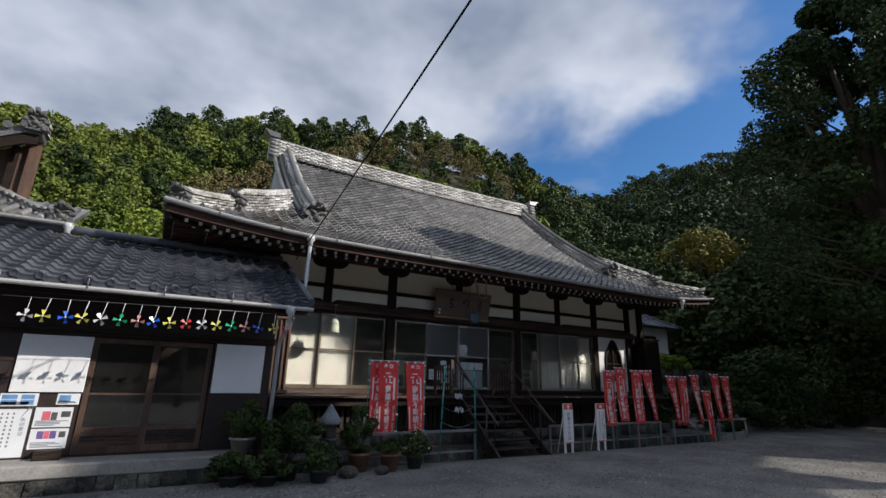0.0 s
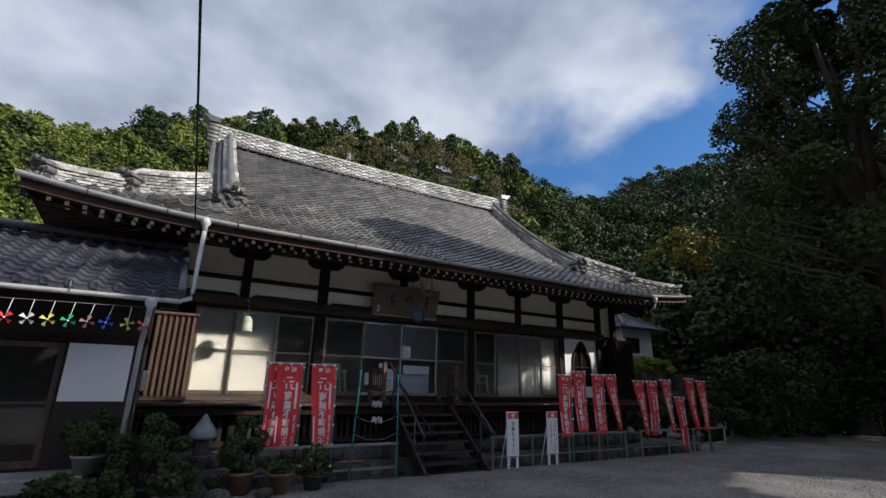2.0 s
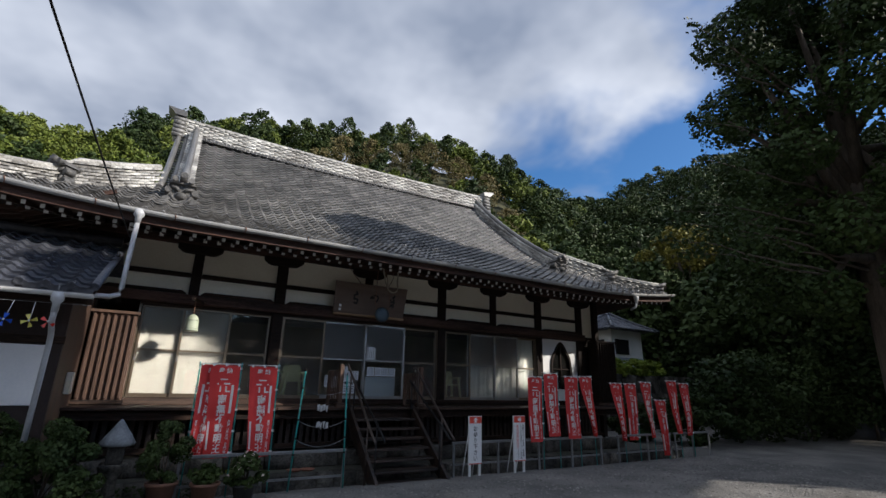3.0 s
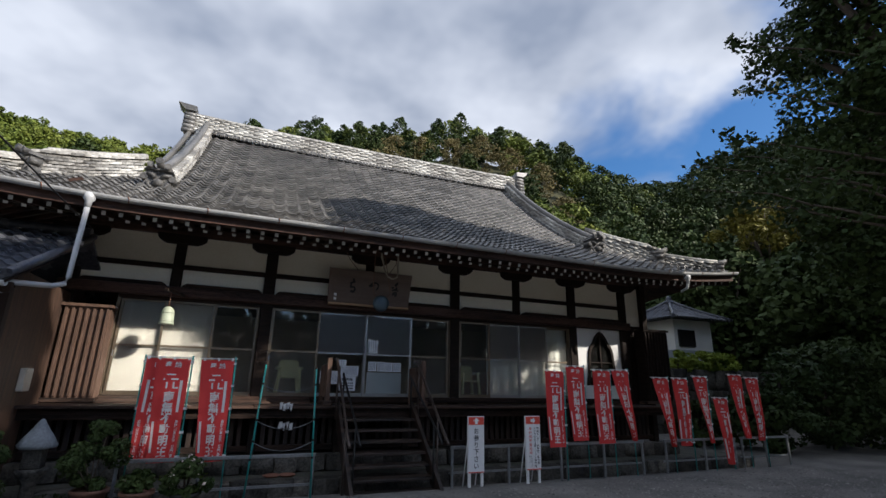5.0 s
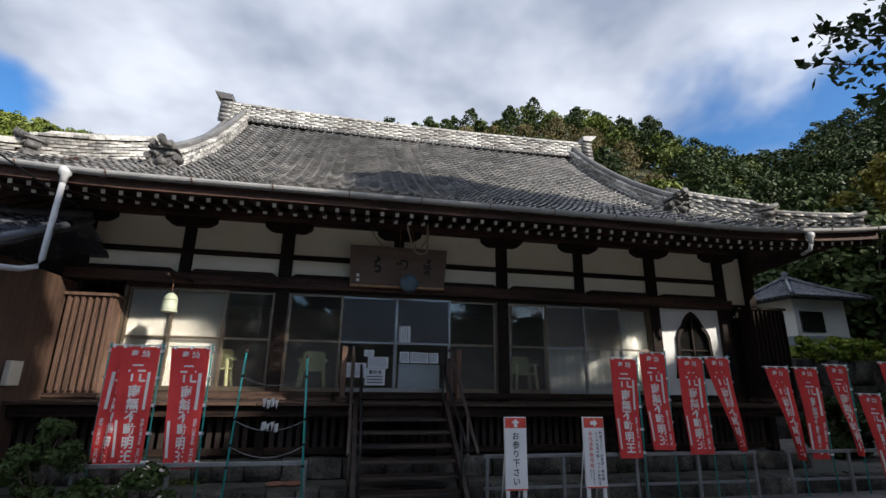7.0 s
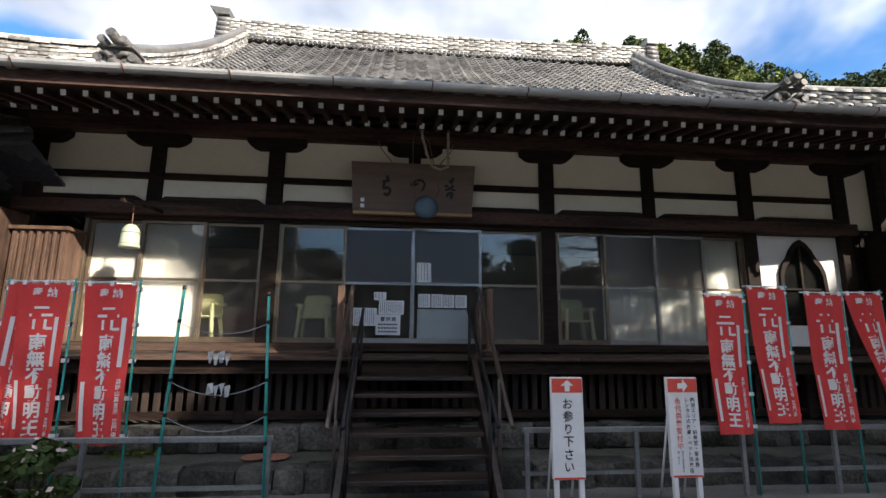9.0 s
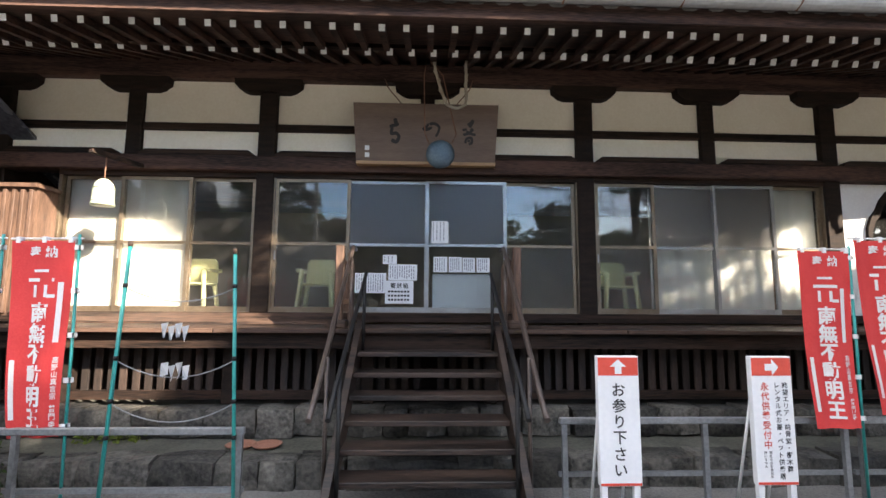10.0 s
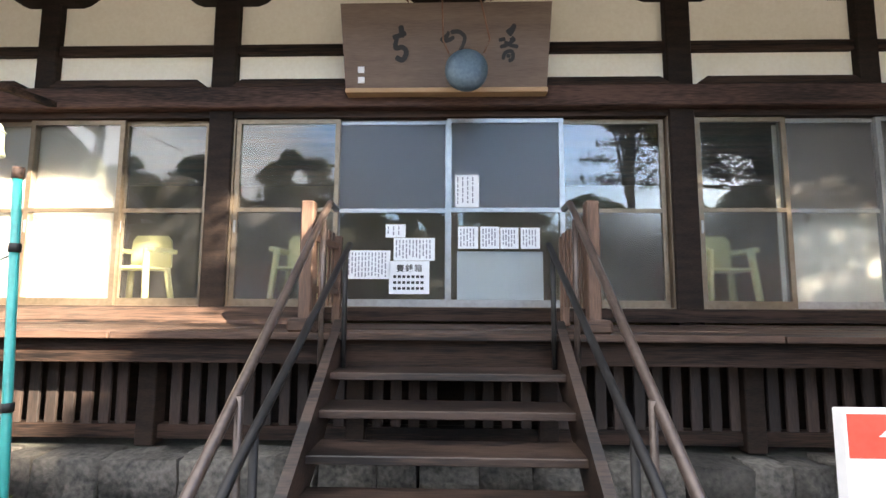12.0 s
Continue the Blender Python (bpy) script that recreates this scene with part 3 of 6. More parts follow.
def ornament(x, y, z, facing, size, parent):
    """A carved end tile: a thick shield with brows, side scrolls, a boss and three long round tiles on top."""
    bm = bmesh.new()
    s = size
    extrude(bm, [(-0.4 * s, -0.15 * s), (0.4 * s, -0.15 * s), (0.46 * s, 0.1 * s), (0.36 * s, 0.3 * s), (0.42 * s, 0.5 * s), (0.3 * s, 0.68 * s), (-0.3 * s, 0.68 * s), (-0.42 * s, 0.5 * s), (-0.36 * s, 0.3 * s), (-0.46 * s, 0.1 * s)], -0.1 * s, 0.3 * s)
    for sx in (-1, 1):
        tube(bm, [(sx * 0.43 * s, -0.17 * s, 0.02 * s), (sx * 0.43 * s, 0.26 * s, 0.02 * s)], 0.14 * s, 10)
        tube(bm, [(sx * 0.41 * s, -0.15 * s, 0.42 * s), (sx * 0.41 * s, 0.22 * s, 0.42 * s)], 0.11 * s, 10)
        tube(bm, [(sx * 0.08 * s, -0.16 * s, 0.4 * s), (sx * 0.2 * s, -0.17 * s, 0.5 * s), (sx * 0.34 * s, -0.12 * s, 0.52 * s)], 0.06 * s, 7)
        tube(bm, [(sx * 0.1 * s, -0.15 * s, 0.0), (sx * 0.24 * s, -0.16 * s, 0.1 * s), (sx * 0.3 * s, -0.12 * s, 0.26 * s)], 0.05 * s, 7)
        tube(bm, [(sx * 0.25 * s, -0.34 * s, 0.79 * s), (sx * 0.25 * s, 0.5 * s, 0.72 * s)], 0.1 * s, 10)
    extrude(bm, [(-0.42 * s, 0.66 * s), (0.42 * s, 0.66 * s), (0.38 * s, 0.73 * s), (-0.38 * s, 0.73 * s)], -0.2 * s, 0.36 * s)
    tube(bm, [(0, -0.42 * s, 0.92 * s), (0, -0.1 * s, 0.85 * s), (0, 0.5 * s, 0.82 * s)], 0.12 * s, 10)
    lathe(bm, [(0.04 * s, -0.13 * s), (0.13 * s, -0.1 * s), (0.17 * s, 0), (0.13 * s, 0.1 * s), (0.04 * s, 0.13 * s)], (0, -0.1 * s, 0.24 * s), 10)
    bmesh.ops.transform(bm, matrix=Matrix.Translation((x, y, z)) @ Matrix.Rotation(radians(facing), 4, "Z"), verts=bm.verts)
    return part("ridge_ornament", bm, M_CARVED, parent)


for x in (2.95, 14.05):
    ornament(x, 11.42, roof_z(MID, 11.42) - 0.04, 0, 0.62, hall)
ornament(-0.12, 9.95, 4.78, -45, 0.42, hall)
ornament(XR - 0.23, 9.95, 4.78, 45, 0.42, hall)
ornament(0.95, 11.0, 5.18, -45, 0.5, hall)
ornament(XR - 1.3, 11.0, 5.18, 45, 0.5, hall)
# stacked end of the main ridge
for x, o in ((GL - 0.02, -1), (GR + 0.02, 1)):
    end = part("ridge_end", boxes((x - 0.13, x + 0.13, RIDGE_Y - 0.2, RIDGE_Y + 0.25, 9.2, 9.93), bevel=0.012), M_RIDGE, hall)
    for k in range(5):
        bm = tube(bmesh.new(), [(x - 0.17, RIDGE_Y - 0.24 + 0.02 * k, 9.25 + k * 0.15), (x + 0.17, RIDGE_Y - 0.24 + 0.02 * k, 9.25 + k * 0.15)], 0.078, 10)
        part("end_tile", bm, M_TILE, end)
    cap = [(x - 0.16 + (0 if o > 0 else -0.22), 10.12 + (0 if o > 0 else 0.06)), (x + 0.16 + (0.22 if o > 0 else 0), 10.12 + (0.06 if o > 0 else 0)), (x + 0.16, 9.95), (x - 0.16, 9.95)]
    part("cap_stone", extrude(bmesh.new(), cap, RIDGE_Y - 0.28, RIDGE_Y + 0.28), M_TILE, end)


# gutter of the hall, with hooks and a downpipe
def gutter(x0, x1, y, z, r, parent, bend=None, material=None, n=40):
    bm = bmesh.new()
    rows = []
    for i in range(n + 1):
        x = x0 + (x1 - x0) * i / n
        u = bend(x) if bend else 0.0
        ring = [(math.cos(a), math.sin(a)) for a in [math.pi + math.pi * k / 8 for k in range(9)]]
        rows.append([bm.verts.new((x, y + c * r, z + u + s * r)) for c, s in ring] + [bm.verts.new((x, y + c * (r - 0.008), z + u + s * (r - 0.008))) for c, s in ring[::-1]])
    for r0, r1 in zip(rows, rows[1:]):
        m = len(r0)
        for k in range(m):
            bm.faces.new((r0[k], r0[(k + 1) % m], r1[(k + 1) % m], r1[k]))
    bm.faces.new(rows[0])
    bm.faces.new(rows[-1][::-1])
    return part("gutter", bm, material or M_GUTTER, parent)


hall_gutter = gutter(XL, XR, 9.66, 4.53, 0.075, hall, lambda x: lift(x, 0))
M_RUST = mat("rusty_iron", (0.13, 0.06, 0.035), (0.25, 0.13, 0.08), 0.8, 8, 60, 0.3)
for i in range(15):
    x = 0.6 + i * 1.18
    part("gutter_hook", tube(bmesh.new(), [(x, 9.74, 4.56 + lift(x, 0)), (x, 9.66, 4.44 + lift(x, 0)), (x + 0.012, 9.585, 4.5 + lift(x, 0)), (x, 9.58, 4.535 + lift(x, 0))], 0.009, 5), M_RUST, hall_gutter)
M_PIPE = mat("pale_drainpipe", (0.42, 0.43, 0.45), (0.55, 0.56, 0.57), 0.4, 3, 30, 0.04)
lathe_bm = lathe(bmesh.new(), [(0.045, 0), (0.05, 0.1), (0.085, 0.14), (0.085, 0.24)], (2.42, 9.66, 4.3))
tube(lathe_bm, [(2.42, 9.66, 4.34), (2.4, 9.66, 3.15), (2.38, 9.62, 3.04), (2.28, 9.48, 2.97), (1.92, 8.36, 2.82)], 0.04, 10)
part("downpipe", lathe_bm, M_PIPE, hall)
part("downpipe", tube(lathe(bmesh.new(), [(0.04, 0), (0.045, 0.1), (0.08, 0.14), (0.08, 0.22)], (15.45, 9.66, 4.3)), [(15.45, 9.66, 4.36), (15.45, 9.7, 4.2), (15.46, 9.9, 4.14)], 0.035, 10), M_PIPE, hall)

# ---- doors and windows of the hall ----
def door_panel(x0, x1, y, frame, frosted, z0=1.38, z1=3.2, mid=2.3):
    w = 0.045
    bm = lattice_frame((x0, x0 + w, x1 - w, x1), (z0, z0 + 0.07, mid - 0.02, mid + 0.02, z1 - 0.045, z1), ((1, 1), (1, 3)), y, y + 0.035)
    d = part("sliding_door", bm, frame, hall)
    for a, b, gm in ((z0 + 0.07, mid - 0.02, M_FROST if frosted else M_GLASS), (mid + 0.02, z1 - 0.045, M_SCREEN if frame == M_ALUS else M_GLASS)):
        p = part("pane", boxes((x0 + w, x1 - w, y + 0.014, y + 0.019, a, b)), gm, d)
        p.visible_shadow = False
    part("finger_pull", boxes((x0 + 0.012, x0 + 0.034, y - 0.006, y + 0.002, 2.08, 2.2), bevel=0.003), M_ALUS, d)
    return d


for k, (a, b, m) in enumerate(((2.66, 3.45, M_ALU), (3.41, 4.36, M_ALU), (4.33, 5.2, M_ALU), (5.48, 6.5, M_ALU), (6.46, 7.57, M_ALUS), (7.54, 8.66, M_ALUS), (8.62, 9.63, M_ALU), (9.91, 10.76, M_ALU), (10.72, 11.64, M_ALUS), (11.6, 12.49, M_ALUS), (12.45, 13.2, M_ALU))):
    door_panel(a, b, FY + (0.05 if k % 2 else 0.09), m, k not in (0, 1, 2, 4, 5))
M_SHOJI = mat("cream_paper", (0.42, 0.38, 0.325), (0.48, 0.44, 0.38), 0.9, 2, 40, 0.03)
for a, b in ((2.68, 3.43), (3.43, 4.34)):
    s = part("paper_screen", boxes((a, b, FY + 0.14, FY + 0.15, 1.4, 3.18)), M_SHOJI, hall, "cream paper screen behind glass")
    part("screen_bar", boxes((a, b, FY + 0.13, FY + 0.14, 2.29, 2.31)), M_WOODX, s)
for x in (2.62, 5.4, 5.455, 9.66, 9.88, 13.22):
    part("door_jamb", boxes((x - 0.022, x + 0.022, FY + 0.03, FY + 0.16, 1.376, 3.204)), M_ALU, hall)
part("door_track", boxes((2.6, 13.24, FY + 0.025, FY + 0.15, 1.376, 1.383)), M_ALU, hall)
M_CURTAIN = mat("pale_curtain", (0.56, 0.53, 0.47), (0.68, 0.65, 0.58), 0.95, 2, 60, 0.1)


def curtain(x0, x1, z0, z1, y):
    bm = bmesh.new()
    n = int((x1 - x0) / 0.03)
    rows = []
    for i in range(n + 1):
        x = x0 + (x1 - x0) * i / n
        o = 0.006 * math.sin(x * 38) + 0.006 * math.sin(x * 17 + 1)
        rows.append((bm.verts.new((x, y + o, z0)), bm.verts.new((x, y + o * 0.6, z1))))
    for r0, r1 in zip(rows, rows[1:]):
        bm.faces.new((r0[0], r1[0], r1[1], r0[1])).smooth = True
    return part("curtain", bm, M_CURTAIN, hall, "pale curtain behind the glass doors")


curtain(10.74, 13.2, 1.4, 3.18, FY + 0.22)
# cusped window in white plaster
part("plaster_panel", boxes((13.45, 13.75, FY + 0.1, FY + 0.17, 1.37, 3.26)), M_WHITE, hall)
part("plaster_panel", boxes((14.8, 15.01, FY + 0.1, FY + 0.17, 1.37, 3.26)), M_WHITE, hall)
part("plaster_panel", boxes((13.75, 14.8, FY + 0.1, FY + 0.17, 1.37, 1.72)), M_WHITE, hall)
cusp = [(0.0, 1.48), (0.1, 1.42), (0.2, 1.3), (0.27, 1.16), (0.36, 1.06), (0.42, 0.9), (0.44, 0.6), (0.48, 0.3), (0.525, 0.0)]
KX, KZ = 14.275, 1.72
arch = [(KX - a, KZ + b) for a, b in cusp[::-1]] + [(KX + a, KZ + b) for a, b in cusp[1:]]
part("plaster_panel", extrude(bmesh.new(), [(13.75, 1.72), *arch[1:8], (KX, KZ + 1.48), (KX, 3.26), (13.75, 3.26)], FY + 0.1, FY + 0.17), M_WHITE, hall)
part("plaster_panel", extrude(bmesh.new(), [(KX, KZ + 1.48), *arch[10:16], (14.8, 1.72), (14.8, 3.26), (KX, 3.26)], FY + 0.1, FY + 0.17), M_WHITE, hall)
bm = bmesh.new()
inner = [(KX + (x - KX) * 0.86, KZ + (z - KZ) * 0.93) for x, z in arch]
for p0, p1, q0, q1 in zip(arch, arch[1:], inner, inner[1:]):
    box_v = [bm.verts.new(v) for v in ((p0[0], FY + 0.05, p0[1]), (p1[0], FY + 0.05, p1[1]), (q1[0], FY + 0.05, q1[1]), (q0[0], FY + 0.05, q0[1]), (p0[0], FY + 0.18, p0[1]), (p1[0], FY + 0.18, p1[1]), (q1[0], FY + 0.18, q1[1]), (q0[0], FY + 0.18, q0[1]))]
    for q in ((0, 1, 2, 3), (4, 5, 1, 0), (3, 2, 6, 7)):
        bm.faces.new([box_v[k] for k in q])
bmesh.ops.remove_doubles(bm, verts=bm.verts, dist=0.0005)
kato = part("cusped_window", bm, M_WOOD, hall, "black cusped window frame in white plaster")
part("muntin", boxes((KX - 0.02, KX + 0.02, FY + 0.08, FY + 0.12, KZ, KZ + 1.36)), M_WOOD, kato)
part("muntin", boxes((KX - 0.4, KX + 0.4, FY + 0.09, FY + 0.11, KZ + 0.6, KZ + 0.63)), M_WOOD, kato)
part("pane", extrude(bmesh.new(), inner, FY + 0.13, FY + 0.135), M_GLASS, kato)
# plain bay past the corner post, with a boarded door
part("plaster_panel", boxes((15.25, 15.95, FY + 0.25, FY + 0.32, 3.45, 4.6)), M_PLASTER, hall)
bdoor = part("boarded_door", boxes((15.25, 15.95, FY + 0.25, FY + 0.32, 0.3, 3.45)), M_WOOD, hall)
for k in range(6):
    part("board", boxes((15.27 + k * 0.115, 15.36 + k * 0.115, FY + 0.225, FY + 0.25, 1.3, 3.3), bevel=0.003), M_WOOD, bdoor)
part("pillar", boxes((15.95, 16.13, FY + 0.1, FY + 0.3, 0.2, 4.7)), M_WOOD, hall)

# shutter box with upright battens
def shutter_box(x0, x1, z1, n, wood, label):
    box_part = part("shutter_box", boxes((x0, x1, FY - 0.32, FY + 0.02, 1.33, z1), (x0 - 0.04, x1 + 0.04, FY - 0.39, FY + 0.02, z1, z1 + 0.05)), wood, hall, label)
    step = (x1 - x0 - 0.08) / (n - 1)
    for k in range(n):
        x = x0 + 0.02 + k * step
        part("batten", boxes((x, x + 0.042, FY - 0.37, FY - 0.32, 1.36, z1 - 0.03), bevel=0.005), wood, box_part)
    part("base_rail", boxes((x0 - 0.1, x1 + 0.04, FY - 0.36, FY - 0.02, 1.26, 1.33)), M_BROWN, box_part)


shutter_box(1.9, 2.62, 2.93, 7, M_BROWNV, "brown board shutter box with upright battens")
# darker timber than its twin: the shade at this end is in the colour
shutter_box(15.5, 16.36, 3.25, 8, M_WOOD, "board shutter box with upright battens, shade put into its colour")

# ---- veranda, lattice, foundation ----
veranda = part("veranda", boxes((1.6, 15.4, 10.62, 10.74, 1.02, 1.19), (1.6, 15.4, 11.5, 11.6, 0.95, 1.19)), M_WOODX, hall)
for a, b in ((1.6, 5.3), (5.31, 9.75), (9.76, 12.6), (12.61, 15.4)):
    for k in range(6):
        y = 10.5 + k * 0.2
        part("plank", boxes((a + 0.002, b - 0.002, y, y + 0.194, 1.19, 1.235 + random.uniform(-0.004, 0.003)), bevel=0.004), M_BROWN, veranda)
lattice = part("lattice", boxes((1.7, 15.2, 10.93, 11.0, 0.42, 0.52), (1.7, 15.2, 10.93, 11.0, 1.0, 1.1)), M_WOODX, hall)
slat = finish("slat", boxes((-0.04, 0.04, 0, 0.025, 0, 0.5), bevel=0.003), mat("weathered_slat", (0.008, 0.0055, 0.0045), (0.042, 0.026, 0.019), 0.75, 4, 30, 0.4, stretch=(4, 4, 0.4), vary=0.45))
for i in range(96):
    x = 1.8 + i * 0.138
    if min(abs(x - p) for p in (3.53, 5.34, 7.55, 9.77, 11.56, 13.33)) > 0.09:
        piece("slat", slat, lattice, (x + random.uniform(-0.006, 0.006), 10.95, 0.51))
for x in (1.8, 3.53, 5.34, 6.9, 8.3, 9.77, 11.56, 13.33, 15.1):
    part("post", boxes((x - 0.07, x + 0.07, 10.88, 11.02, 0.38, 1.19), bevel=0.008), M_WOOD, veranda)
part("underfloor_wall", boxes((1.7, 15.2, 11.7, 11.8, 0.1, 1.2)), M_WOOD, hall)
foundation = part("foundation", boxes((1.3, 17.2, 10.12, 21.5, -0.3, 0.075), (1.7, 15.2, 10.85, 21.3, 0.05, 0.34)), M_LEDGE, hall, "mossy concrete ledge, coloured darker for shade")


def stone_mesh(w, h, d, seed):
    """A rough block with rounded, uneven faces."""
    rng = random.Random(seed)
    bm = bmesh.new()
    bmesh.ops.create_cube(bm, size=1)
    bmesh.ops.scale(bm, vec=(w, d, h), verts=bm.verts)
    bmesh.ops.subdivide_edges(bm, edges=bm.edges[:], cuts=1, use_grid_fill=True)
    for v in bm.verts:
        c = Vector((v.co.x / w, v.co.y / d, v.co.z / h)) * 2
        k = 1 - 0.06 * max(0, c.length - 1)
        v.co *= k
        v.co += Vector([rng.uniform(-1, 1) * s * 0.045 for s in (w, d * 1.3, h)])
    for f in bm.faces:
        f.smooth = rng.random() < 0.5
    return finish("stone", bm, M_STONE)


def stone_row(x0, x1, y, z, h, d, wid, parent, seed):
    rng = random.Random(seed)
    kinds = [stone_mesh(wid * k, h, d, seed + i) for i, k in enumerate((0.62, 0.8, 0.95, 1.1, 1.25, 0.88))]
    sizes = [wid * k for k in (0.62, 0.8, 0.95, 1.1, 1.25, 0.88)]
    x = x0
    while x < x1:
        i = rng.randrange(6)
        piece("stone", kinds[i], parent, (x + sizes[i] / 2, y + rng.uniform(-0.02, 0.02), z + h / 2 + rng.uniform(-0.012, 0.012)), Matrix.Rotation(rng.choice((0, math.pi)), 4, "Z"))
        x += sizes[i] - 0.004


stone_row(1.6, 15.3, 10.78, 0.085, 0.29, 0.3, 0.44, foundation, 11)
stone_row(1.3, 17.2, 10.05, -0.26, 0.35, 0.32, 0.52, foundation, 31)

# ---- stairs ----
stairs = thing("wooden_stairs", (7.58, 9.8, -0.15), "weathered open wooden stairs with metal handrails", "stairs")
RUN, RISE, TOPY, TOPZ = 0.222, 0.172, 10.56, 1.235
for i in range(1, 8):
    y, z = TOPY - RUN * i, TOPZ - 0.05 - RISE * i
    part("tread", boxes((6.86, 8.3, y - 0.04, y + 0.24, z - 0.045, z), bevel=0.005), M_TREAD, stairs)
for x in (6.8, 8.3):
    bm = extrude(bmesh.new(), [(10.66, 1.25), (10.6, 1.32), (10.5, 1.24), (8.83, -0.02), (8.83, -0.16), (9.1, -0.16), (10.66, 1.0)], x, x + 0.06, "x")
    part("stringer", bm, M_TREAD, stairs)
part("riser_board", boxes((6.86, 8.3, 10.6, 10.63, 0.98, 1.19)), M_WOODX, stairs)
M_BAR = mat("brown_painted_pipe", (0.055, 0.04, 0.034), (0.1, 0.076, 0.064), 0.32, 5, 40, 0.05, metal=0.3)
M_BLACK = mat("black_painted_pipe", (0.008, 0.008, 0.008), (0.016, 0.015, 0.015), 0.5, 5, 40, 0.05, spec=0.3)
for s, x in ((-1, 6.74), (1, 8.42)):
    r = part("handrail", tube(bmesh.new(), [(x, 10.8, 2.12), (x, 10.62, 2.13), (x, 10.45, 2.0), (x, 8.95, 0.78), (x, 8.82, 0.7)], 0.024, 10), M_BAR, stairs, "brown pipe handrail")
    part("post", tube(bmesh.new(), [(x - s * 0.02, 10.42, 1.0), (x - s * 0.02, 10.42, 1.98)], 0.018, 8), M_BAR, r)
    part("post", tube(bmesh.new(), [(x - s * 0.02, 9.3, -0.17), (x - s * 0.02, 9.3, 1.08)], 0.018, 8), M_BAR, r)
    xi = x - s * 0.15
    r = part("handrail", tube(bmesh.new(), [(xi, 10.62, 1.84), (xi, 9.0, 0.9), (xi, 8.74, 0.72)], 0.02, 10), M_BLACK, stairs, "black pipe handrail")
    part("post", tube(bmesh.new(), [(xi, 10.5, 1.0), (xi, 10.5, 1.78)], 0.018, 8), M_BLACK, r)
    part("post", tube(bmesh.new(), [(xi, 9.15, -0.17), (xi, 9.15, 0.97)], 0.018, 8), M_BLACK, r)
    g = thing("wooden_balustrade", (x + s * 0.14, 10.9, 1.235), "brown slatted balustrade beside the stair head", "balustrade", "balustrades")
    gx0 = x + s * 0.14
    part("newel", boxes((gx0 - 0.045, gx0 + 0.045, 10.56, 10.65, 1.235, 2.14), bevel=0.01), M_BROWNV, g)
    part("newel", boxes((gx0 - 0.035, gx0 + 0.035, 11.4, 11.47, 1.235, 2.0), bevel=0.008), M_BROWNV, g)
    for z in (1.5, 1.88):
        part("rail", boxes((gx0 - 0.015, gx0 + 0.015, 10.65, 11.4, z, z + 0.05)), M_BROWNV, g)
    for k in range(6):
        y = 10.72 + k * 0.12
        part("slat", boxes((gx0 - 0.03, gx0 - 0.016, y, y + 0.06, 1.4, 2.02), bevel=0.003), M_BROWNV, g)
    part("foot_block", boxes((gx0 - 0.1, gx0 + 0.1, 10.5, 10.72, 1.236, 1.33), bevel=0.02), M_BROWN, g)

# ---- plaque, gong, rope, bell ----
plaque = thing("name_plaque", (7.53, FY - 0.1, 3.39), "weathered brown wooden plaque with carved black characters", "plaque")
M_PLAQUE = mat("plaque_board", (0.13, 0.09, 0.07), (0.2, 0.145, 0.115), 0.75, 2, 26, 0.2, stretch=(0.4, 2, 5))
tilt = lambda x, z, o=0.0: (x, FY - 0.14 - (z - 3.4) * 0.22 - o, z)
bm = bmesh.new()
v = [bm.verts.new(p) for p in (tilt(6.59, 3.4), tilt(8.47, 3.4), tilt(8.5, 4.16), tilt(6.56, 4.16), tilt(6.59, 3.4, -0.04), tilt(8.47, 3.4, -0.04), tilt(8.5, 4.16, -0.04), tilt(6.56, 4.16, -0.04))]
for q in ((0, 1, 2, 3), (7, 6, 5, 4), (0, 4, 5, 1), (1, 5, 6, 2), (2, 6, 7, 3), (3, 7, 4, 0)):
    bm.faces.new([v[k] for k in q])
part("board", bm, M_PLAQUE, plaque)
part("bottom_rail", boxes((6.6, 8.47, FY - 0.2, FY - 0.083, 3.355, 3.4), bevel=0.005), mat("pale_new_wood", (0.36, 0.22, 0.11), (0.47, 0.3, 0.16), 0.6, 3, 30, 0.1, stretch=(0.3, 2, 4)), plaque, "pale orange wood rail")
M_INK = mat("black_ink", (0.008, 0.008, 0.009), (0.016, 0.015, 0.015), 0.6, 5, 40, 0.0)


def stroke(bm, points, w0, w1=None):
    """A brush stroke with rounded ends through (x, z) points on the plaque, from width w0 to w1."""
    w1 = w1 or w0
    P = [Vector((a, b)) for a, b in points]
    fine = []
    for i in range(len(P) - 1):
        a, b, c, d = P[max(i - 1, 0)], P[i], P[i + 1], P[min(i + 2, len(P) - 1)]
        for k in range(5):
            u = k / 5
            fine.append(0.5 * (2 * b + (c - a) * u + (2 * a - 5 * b + 4 * c - d) * u * u + (3 * b - 3 * c + d - a) * u ** 3))
    fine.append(P[-1])
    n = len(fine)
    pair = []
    for i, p in enumerate(fine):
        t = (fine[min(i + 1, n - 1)] - fine[max(i - 1, 0)]).normalized()
        w = (w0 + (w1 - w0) * i / (n - 1)) / 2 * (0.45 if i in (0, n - 1) else 1)
        s = Vector((-t.y, t.x)) * w
        pair.append((bm.verts.new(tilt(p.x - s.x, p.y - s.y, 0.006)), bm.verts.new(tilt(p.x + s.x, p.y + s.y, 0.006))))
    for q, r in zip(pair, pair[1:]):
        bm.faces.new((q[0], r[0], r[1], q[1]))
    return bm


